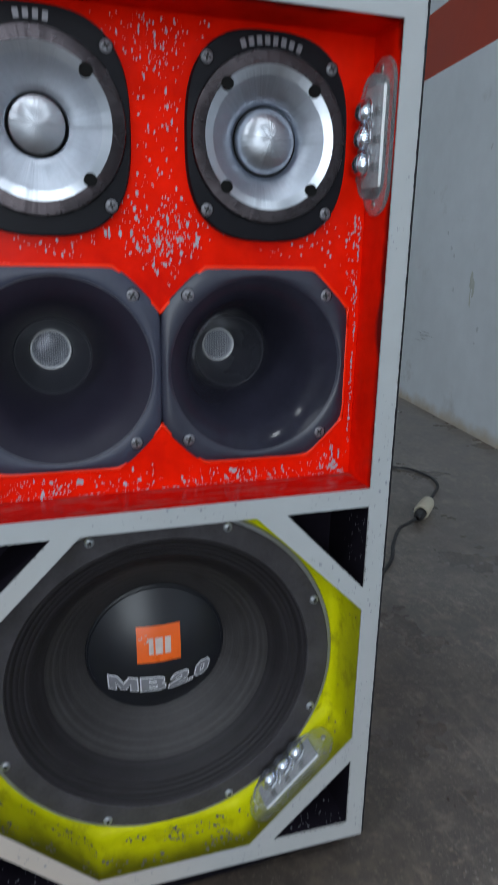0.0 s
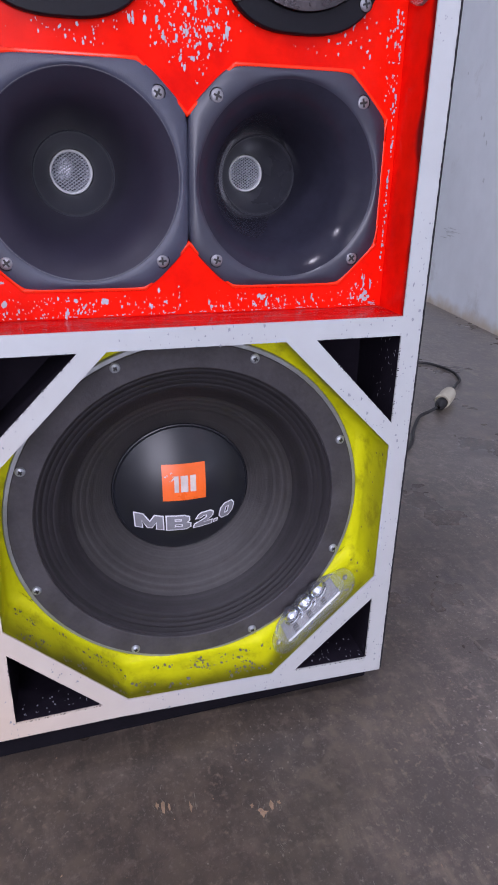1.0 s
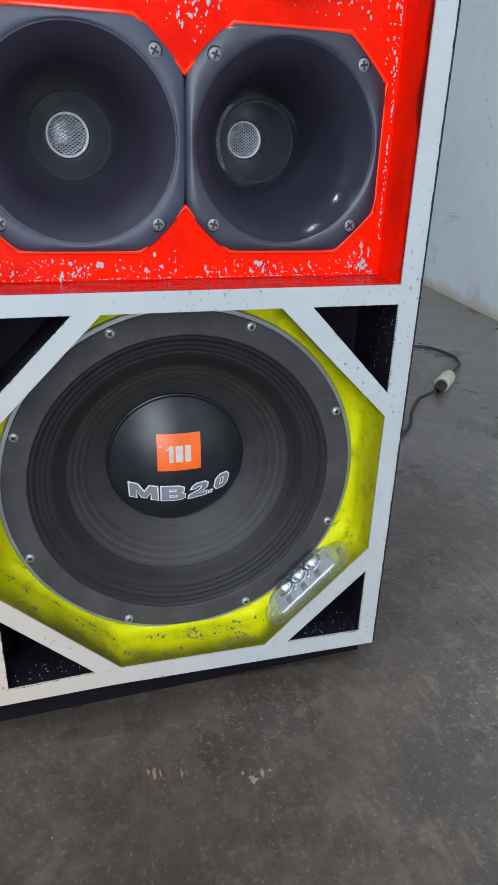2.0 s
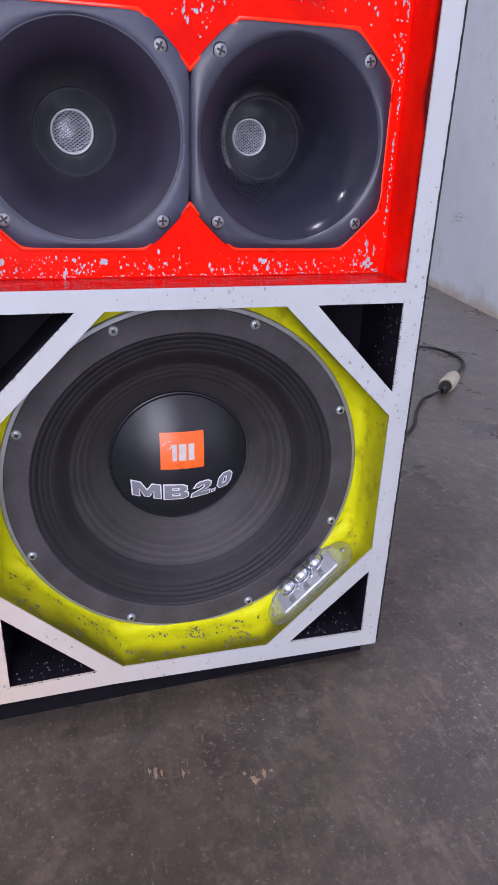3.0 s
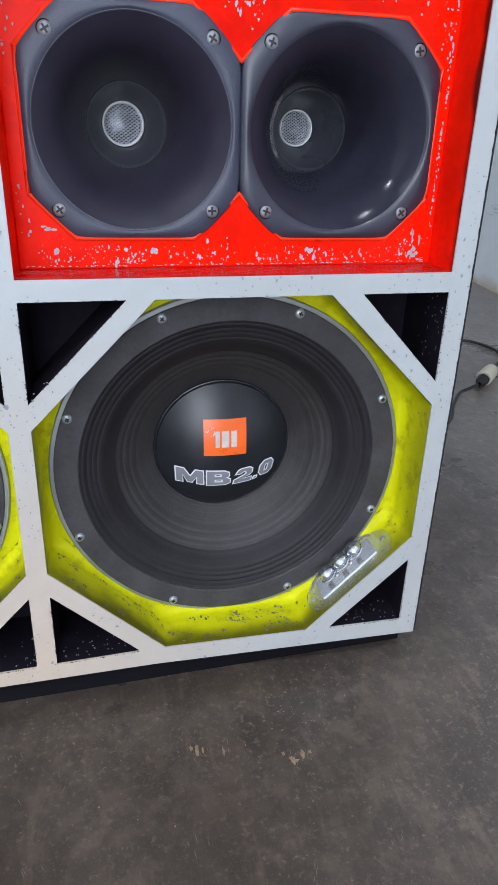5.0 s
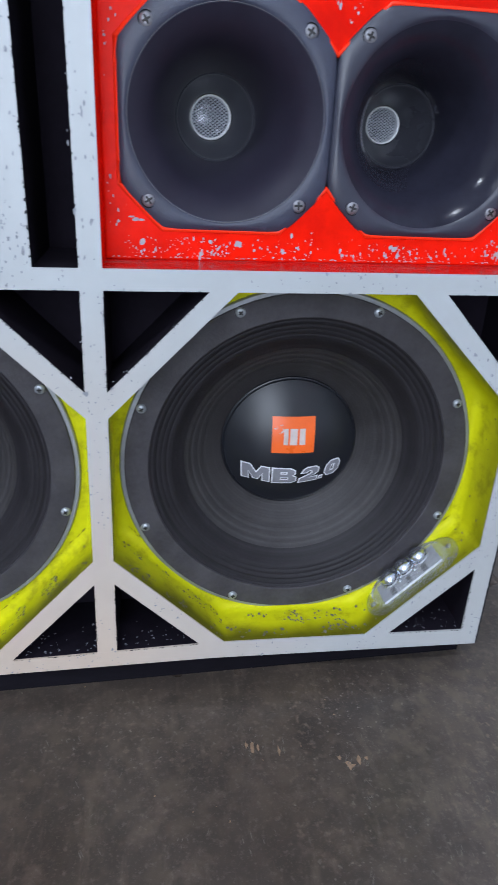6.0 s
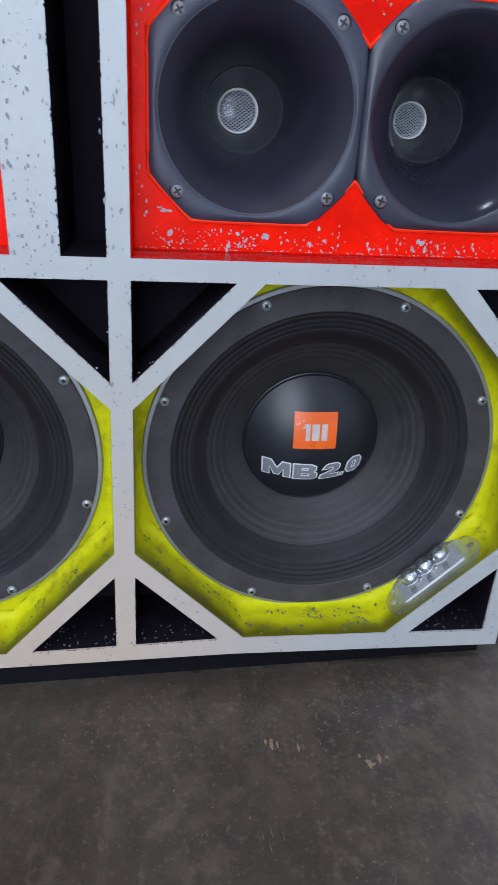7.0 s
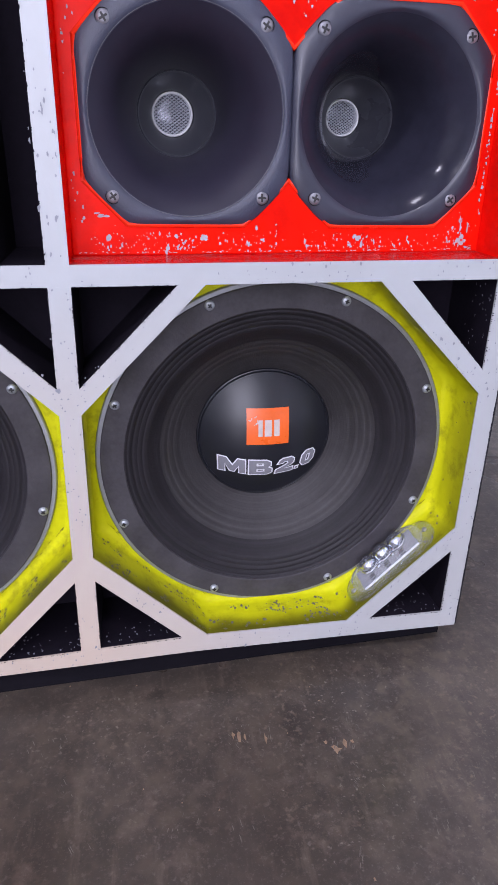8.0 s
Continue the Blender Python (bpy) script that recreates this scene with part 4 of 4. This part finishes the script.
    def letter(shapes, quad, grow, lift):
        (ax, az), (bx, bz), (cx, cz), (dx, dz) = quad
        outs = []
        for i, sh in enumerate(shapes):
            pts = [((1 - v) * ((1 - u) * ax + u * bx) + v * ((1 - u) * dx + u * cx), (1 - v) * ((1 - u) * az + u * bz) + v * ((1 - u) * dz + u * cz)) for u, v in sh]
            outs.append(grown(pts, grow if i == 0 else -grow))
        bm = flat(outs, 0, 0.0001)
        bmesh.ops.delete(bm, geom=[f for f in bm.faces if f.calc_center_median().y > 0.00002], context="FACES")
        bmesh.ops.triangulate(bm, faces=bm.faces)
        for _ in range(3):
            long = [e for e in bm.edges if e.calc_length() > 0.003]
            if long:
                bmesh.ops.subdivide_edges(bm, edges=long, cuts=1)
                bmesh.ops.triangulate(bm, faces=bm.faces)
        for v in bm.verts:
            v.co.y = 0
        return wrap(bm, lift)
    shape_m = [[(0, 0), (0, 1), (0.30, 1), (0.52, 0.5), (0.72, 1), (1, 1), (1, 0), (0.76, 0), (0.76, 0.52), (0.58, 0.06), (0.42, 0.06), (0.24, 0.55), (0.24, 0)]]
    shape_b = [[(0, 0), (0, 1), (0.75, 1), (0.95, 0.88), (0.95, 0.62), (0.84, 0.52), (1, 0.40), (1, 0.14), (0.8, 0)], [(0.34, 0.22), (0.34, 0.38), (0.66, 0.38), (0.66, 0.22)], [(0.34, 0.62), (0.34, 0.77), (0.62, 0.77), (0.62, 0.62)]]
    shape_2 = [[(0, 0), (0, 0.26), (0.55, 0.52), (0.66, 0.62), (0.60, 0.76), (0.42, 0.76), (0.32, 0.66), (0.02, 0.66), (0.12, 0.9), (0.3, 1), (0.8, 1), (1, 0.86), (1, 0.6), (0.85, 0.46), (0.48, 0.26), (1, 0.26), (1, 0)]]
    shape_0 = [[(0.25, 0), (0, 0.25), (0, 0.75), (0.25, 1), (0.75, 1), (1, 0.75), (1, 0.25), (0.75, 0)], [(0.38, 0.28), (0.38, 0.72), (0.62, 0.72), (0.62, 0.28)]]
    shape_dot = [[(0, 0), (0, 1), (1, 1), (1, 0)]]
    for shapes, quad in ((shape_m, ((-0.0460, -0.0325), (-0.0200, -0.0362), (-0.0210, -0.0198), (-0.0470, -0.0160))),
                         (shape_b, ((-0.0168, -0.0372), (0.0060, -0.0372), (0.0052, -0.0205), (-0.0176, -0.0198))),
                         (shape_2, ((0.0092, -0.0372), (0.0270, -0.0352), (0.0282, -0.0186), (0.0118, -0.0203))),
                         (shape_dot, ((0.0296, -0.0345), (0.0326, -0.0340), (0.0330, -0.0312), (0.0300, -0.0317))),
                         (shape_0, ((0.0345, -0.0322), (0.0480, -0.0300), (0.0510, -0.0135), (0.0370, -0.0155)))):
        part("letter_outline", letter(shapes, quad, 0.0009, 0.0007), INK_EDGE, cap, "pale outline", smooth=0)
        part("letter", letter(shapes, quad, -0.0003, 0.0011), INK, cap, "silver grey letter", smooth=0)
    for i in range(8):
        a = radians(bolts + 45 * i)
        cross_screw(w, 0.1505 * math.cos(a), 0.0440, 0.1505 * math.sin(a), 0.0046, BOLT, 0.55, 20 * i, "bolt")
    return w


woofer(CX, 23.3)
woofer(-CX - 0.0060, 29.0)


# ---- mid horns ----
def horn(x, z, ring_line):
    h = thing("mid_horn", "black plastic horn with wire mesh throat in the red board", "loudspeaker horn", pose(x, 0, z), "horns in the red board")
    n = 128
    def cut(r, c, a):
        """Distance to the edge of a square with cut corners along the angle a."""
        ca, sa = abs(math.cos(a)), abs(math.sin(a))
        p = 26
        return ((ca / r) ** p + (sa / r) ** p + ((ca + sa) / (2 * r - c)) ** p) ** (-1 / p) * 1.004
    def ring(f, y):
        return [(f(2 * math.pi * i / n) * math.cos(2 * math.pi * i / n), y, f(2 * math.pi * i / n) * math.sin(2 * math.pi * i / n)) for i in range(n)]
    R, C, M = 0.0764, 0.0300, 0.0702
    rings = [ring(lambda a: cut(R, C, a), 0.050), ring(lambda a: cut(R, C, a), 0.0424), ring(lambda a: cut(R - 0.0005, C, a), 0.0410), ring(lambda a: cut(R - 0.0020, C, a), 0.0399)]
    for t, y in ((0.3, 0.0390), (0.6, 0.0386), (0.85, 0.0390), (1.0, 0.0398)):
        rings.append(ring(lambda a, t=t: (1 - t) * cut(R - 0.0020, C, a) + t * M, y))
    rings.append(ring(lambda a: 0.0692, 0.0405))
    part("flange", loft(rings), PLASTIC if ring_line else PLASTIC_WORN, h)
    ox, oz = (-0.0035, 0.0030) if ring_line else (-0.0055, 0.0045)
    def set_back(bm):
        """The flare leans a little towards one side on its way to the throat."""
        for v in bm.verts:
            k = max(0.0, (v.co.y - 0.0405) / 0.133)
            v.co = (v.co.x + ox * k, 0.0405 + 0.1045 * k, v.co.z + oz * k)
        return bm
    fine = [(0.0320 + 0.0252 * (1 - k / 48) ** 1.3 + 0.0120 * (1 - k / 48) ** 8, 0.0405 + 0.0900 * k / 48) for k in range(49)]
    part("horn_flare", set_back(lathe(fine + [(0.0319, 0.1335)], 128)), PLASTIC_IN if ring_line else PLASTIC_GLOSS, h, "smooth black flare")
    g = 0.955 if ring_line else 0.83
    throat = [(0.0322, 0.1312), (0.0315, 0.1310), (0.0308, 0.1318)] + [(0.0190 * g + (0.0306 - 0.0190 * g) * (1 - k / 12) ** 1.3, 0.134 + 0.0400 * k / 12) for k in range(13)] + [(0.0189 * g, 0.186)]
    part("throat_collar", set_back(lathe(throat, 96)), COLLAR, h, "glossy throat collar")
    if ring_line:
        part("mouth_line", lathe([(0.0702, 0.0401), (0.0701, 0.0395), (0.0698, 0.0395), (0.0696, 0.0404)], 96), LINE, h, "fine worn line round the mouth")
    part("throat_ring", set_back(lathe([(a * g, y) for a, y in ((0.0188, 0.184), (0.0184, 0.1745), (0.0177, 0.1735), (0.0168, 0.1740), (0.0160, 0.1760), (0.0160, 0.182))], 48)), RING, h, "bright steel ring")
    wires = []
    for turn in (35, -35):
        for k in range(-9, 10):
            d = k * 0.0023
            if abs(d) > 0.0152:
                continue
            half = g * math.sqrt(0.0161 ** 2 - d * d)
            pts = []
            for i in range(9):
                u = half * (i / 4 - 1)
                px, pz = u, d
                ca, sa = math.cos(radians(turn)), math.sin(radians(turn))
                pz *= g
                pts.append((px * ca - pz * sa, 0.1748 + 6.0 * (u * u + d * d), px * sa + pz * ca))
            wires.append(tube(pts, 0.00042, 4))
    part("wire_mesh", set_back(joined(*wires)), MESH, h, "silver wire mesh")
    part("diaphragm", set_back(lathe([(0.0198, 0.1865), (0.015, 0.184), (0.008, 0.1825), (0, 0.182)], 32)), MESH_BACK, h)
    for i, (sx, sz) in enumerate(((-1, -1), (1, -1), (1, 1), (-1, 1))):
        cross_screw(h, sx * 0.0555, 0.0391, sz * 0.056, 0.0050, SCREW, 0.22, 17 + 31 * i + (40 if ring_line else 0))
    return h


horn(*HORNS[0], True)
horn(*HORNS[1], False)


# ---- super tweeters ----
def tweeter(x, z, word_bars, flat_cone):
    t = thing("super_tweeter", "turned aluminium bullet tweeter on black flange in the red board", "tweeter", pose(x, 0, z), "tweeters in the red board")
    n = 96
    def egg(k, a):
        ca, sa = abs(math.cos(a)), abs(math.sin(a))
        return 1 / ((ca / (0.0612 * k)) ** 2.8 + (sa / (0.0705 * k)) ** 2.8) ** (1 / 2.8)
    def ring(f, y):
        return [(f(2 * math.pi * i / n) * math.cos(2 * math.pi * i / n), y, f(2 * math.pi * i / n) * math.sin(2 * math.pi * i / n)) for i in range(n)]
    part("flange", loft([ring(lambda a: egg(1, a), RBAF), ring(lambda a: egg(1, a), 0.0375), ring(lambda a: egg(0.985, a), 0.0360), ring(lambda a: 0.0545, 0.0355), ring(lambda a: 0.0545, 0.042)]), FLANGE, t, "black moulded flange")
    part("face_ring", lathe([(0.0578, 0.0360), (0.0578, 0.0335), (0.0571, 0.0325), (0.0505, 0.0318), (0.0484, 0.0318)], 96), ALU, t, "turned aluminium ring")
    part("bevel_ring", lathe([(0.0484, 0.0318), (0.0420, 0.0345)], 96), ALU_BRIGHT, t, "bright bevelled ring")
    if flat_cone:
        prof = [(0.0420, 0.0345), (0.0370, 0.0368), (0.0315, 0.0390), (0.0260, 0.0408), (0.0220, 0.0420), (0.0206, 0.0428), (0.0203, 0.0440), (0.0203, 0.050)]
        plug = [(0.0183, 0.050), (0.0183, 0.0415), (0.0181, 0.0406), (0.0174, 0.0401), (0.0090, 0.0378), (0.0010, 0.0356), (0, 0.0355)]
        part("gap", lathe([(0.0205, 0.0485), (0.0180, 0.0485)], 48), RECESS, t)
    else:
        prof = [(0.0420, 0.0345), (0.0390, 0.0362), (0.0350, 0.0386), (0.0310, 0.0411), (0.0278, 0.0438), (0.0252, 0.0463), (0.0240, 0.0485)]
        plug = [(0.0230, 0.0485), (0.0229, 0.0470), (0.0222, 0.0442), (0.0210, 0.0425), (0.0187, 0.0402), (0.0145, 0.0376), (0.0092, 0.0353), (0.0040, 0.0341), (0, 0.0338)]
        part("gap", lathe([(0.0242, 0.0482), (0.0225, 0.0482)], 48), RECESS, t)
    part("waveguide", lathe(prof, 96), ALU_MATT, t, "grey flared waveguide")
    part("bullet", lathe(plug, 64), BULLET, t, "turned aluminium plug with a dark groove" if flat_cone else "turned aluminium bullet")
    for sx in (-1, 1):
        for sz in (-1, 1):
            # flat black disc stands in for the shade inside the bolt hole
            part("bolt_hole_shade", moved(lathe([(0.0045, 0.0345), (0.0045, 0.0315), (0.0043, 0.0313), (0, 0.0313)], 24), Matrix.Translation((sx * 0.0325, 0, sz * 0.0335))), RECESS, t, "black disc for the shade inside a bolt hole")
            cross_screw(t, sx * 0.0462, 0.0357, sz * 0.0495, 0.0046, SCREW, 0.25, 25 * sx + 40 * sz)
    # unreadable raised words become bars
    for i in range(word_bars):
        a = radians(90 + (i - (word_bars - 1) / 2) * 5.4)
        bar = box(-0.0018, 0.0018, 0.0352, 0.0362, -0.0028, 0.0028)
        part("name_bar", moved(bar, Matrix.Translation((0.0635 * math.cos(a), 0, 0.0635 * math.sin(a))) @ Matrix.Rotation(-(a - math.pi / 2), 4, "Y")), SCREW, t, smooth=0)
    return t


tweeter(*TWEET[0], 4, True)
tweeter(*TWEET[1], 8, False)


# ---- LED lamps ----
def led_lamp(m, label):
    """Lies on its local z = 0, length along x, lenses on top (+z), its long front towards -y."""
    l = thing("led_lamp", label, "lamp", m, "clear LED lamps in the cabinet")
    def stadium(h, r, k=10):
        return [(h - r + r * math.cos(a), r * math.sin(a)) for a in [math.pi * (i / k - 0.5) for i in range(k + 1)]] + [(-(h - r) + r * math.cos(a), r * math.sin(a)) for a in [math.pi * (i / k + 0.5) for i in range(k + 1)]]
    def slab(h, r, z0, z1, bevel):
        bm = prism(stadium(h, r), -z1, -z0)
        if bevel:
            bmesh.ops.bevel(bm, geom=[e for e in bm.edges if all(abs(v.co.y + z1) < 1e-6 for v in e.verts)], offset=bevel, segments=3, affect="EDGES", profile=0.5)
        # outline in x and y, thickness in z
        return moved(bm, Matrix(((1, 0, 0, 0), (0, 0, 1, 0), (0, -1, 0, 0), (0, 0, 0, 1))))
    part("base_plate", slab(0.0540, 0.0195, 0.0, 0.0030, 0.0010), CLEAR, l, "clear plastic base")
    cover = slab(0.0430, 0.0150, 0.0030, 0.0118, 0.0030)
    part("cover", cover, CLEAR, l, "clear raised cover").visible_shadow = False
    stand = Matrix(((1, 0, 0, 0), (0, 0, 1, 0), (0, -1, 0, 0), (0, 0, 0, 1)))
    board = part("lamp_board", box(-0.034, 0.034, -0.0118, 0.0100, 0.0052, 0.0064), BOARD, l, "white circuit board", smooth=0)
    part("board_edge", box(-0.034, 0.034, -0.0125, -0.0119, 0.0046, 0.0068), EDGE, board, "bright cut edge", smooth=0)
    for i in range(3):
        for k in (0, 1):
            part("component", box(-0.0235 + 0.0185 * i + 0.0004 * k, -0.0175 + 0.0185 * i, -0.0096 + 0.0030 * k, -0.0078 + 0.0030 * k, 0.0064, 0.0074), SLOT, board, "small dark component", smooth=0)
    for i in (-1, 0, 1):
        cup = lathe([(0.0086, -0.0090), (0.0078, -0.0080), (0.0062, -0.0074), (0.0040, -0.0070), (0, -0.0069)], 24)
        part("reflector", moved(cup, Matrix.Translation((0.0178 * i, 0.0062, 0)) @ stand), CHROME, l, "chromed reflector cup")
        bulb = lathe([(0.0070, -0.0066), (0.0083, -0.0094), (0.0087, -0.0122), (0.0081, -0.0150), (0.0061, -0.0173), (0.0032, -0.0186), (0, -0.0189)], 13)
        part("lens", moved(bulb, Matrix.Translation((0.0178 * i, 0.0062, 0)) @ stand), LENS, l, "clear silvery lens", smooth=60)
        part("lens_rim", moved(lathe([(0.0084, -0.0066), (0.0100, -0.0070), (0.0102, -0.0092), (0.0090, -0.0100)], 11), Matrix.Translation((0.0178 * i, 0.0058, 0)) @ stand), CHROME, l, "faceted bright rim", smooth=0)
    for i in (-0.5, 0.5):
        for k, y in enumerate((-0.0030, 0.0008)):
            bead = lathe([(0.0030, -0.0064), (0.0031, -0.0085), (0.0021, -0.0102), (0, -0.0106)], 7)
            part("led", moved(bead, Matrix.Translation((0.0178 * i + 0.0030 * (k - 0.5), y, 0)) @ stand), CHROME, l, "clear bead", smooth=0)
    for s in (-1, 1):
        bm = moved(lathe([(0.0028, 0.0), (0.0026, -0.0008), (0.0014, -0.0016), (0, -0.0018)], 16), Matrix.Translation((0.0460 * s, 0, 0.0030)) @ Matrix(((1, 0, 0, 0), (0, 0, 1, 0), (0, -1, 0, 0), (0, 0, 0, 1))))
        part("screw", bm, STEEL, l)
    return l


def on_brace(s):
    """On the lower outer yellow board: x along it, z into the opening, -y to the front."""
    u = Vector((1, 0, s)).normalized()
    n = Vector((-s, 0, 1)).normalized()
    v = n.cross(u)
    m = Matrix((u, v, n)).transposed().to_4x4()
    p = Vector((s * (CX + (OC + OX) / 2), 0.0235, CZ - (OC + OZ) / 2)) + n * 0.0004
    m.translation = p
    return m


led_lamp(on_brace(1), "unlit clear plastic LED lamp on the yellow board")
led_lamp(on_brace(-1), "unlit clear plastic LED lamp on the yellow board")
m = Matrix(((0, 0, -1, H - 0.0004), (0, 1, 0, 0.0225), (1, 0, 0, 0.6555), (0, 0, 0, 1)))
led_lamp(m, "unlit clear plastic LED lamp on the red side board")


# ---- mains lead on the floor ----
def lead():
    a = smooth_path([(0.74, 1.13, 0.0045), (0.90, 1.14, 0.0045), (1.008, 1.105, 0.0045), (1.040, 1.068, 0.0045), (1.051, 1.006, 0.0045), (1.029, 0.938, 0.006), (0.982, 0.880, 0.012), (0.928, 0.815, 0.018)])
    tagged(new("power_lead", finish(tube(a, 0.0036), "power_lead", RUBBER)), "black rubber power lead lying on the cement floor", "cable")
    b = smooth_path([(0.846, 0.736, 0.014), (0.822, 0.728, 0.009), (0.794, 0.715, 0.0045), (0.745, 0.650, 0.0045), (0.690, 0.566, 0.0045), (0.56, 0.45, 0.0045)])
    p = thing("mains_plug", "black plug and lead in the ivory socket on floor", "plug")
    part("cord", tube(b, 0.0036), RUBBER, p)
    d = Vector((0.068, 0.070, 0.002)).normalized()
    rot = d.to_track_quat("Y", "Z").to_matrix().to_4x4()
    body = lathe([(0.0045, -0.030), (0.0085, -0.025), (0.0120, -0.013), (0.0125, 0.004), (0, 0.004)], 24)
    part("plug_body", moved(body, Matrix.Translation((0.8705, 0.7572, 0.0160)) @ rot), RUBBER, p, "black plug body")
    s = thing("extension_socket", "ivory plastic inline socket on a lead lying on floor", "socket")
    sock = lathe([(0, 0.006), (0.0132, 0.006), (0.0145, 0.0), (0.0158, 0.0), (0.0168, 0.002), (0.0172, 0.030), (0.0168, 0.056), (0.0150, 0.070), (0.0090, 0.076), (0, 0.077)], 24)
    part("socket_body", moved(sock, Matrix.Translation((0.8712, 0.7580, 0.0181)) @ rot), IVORY, s)
    rim = lathe([(0.0168, 0.006), (0.0177, 0.008), (0.0177, 0.011), (0.0169, 0.013)], 24)
    part("grip_ring", moved(rim, Matrix.Translation((0.8712, 0.7580, 0.0181)) @ rot), IVORY, s)


lead()
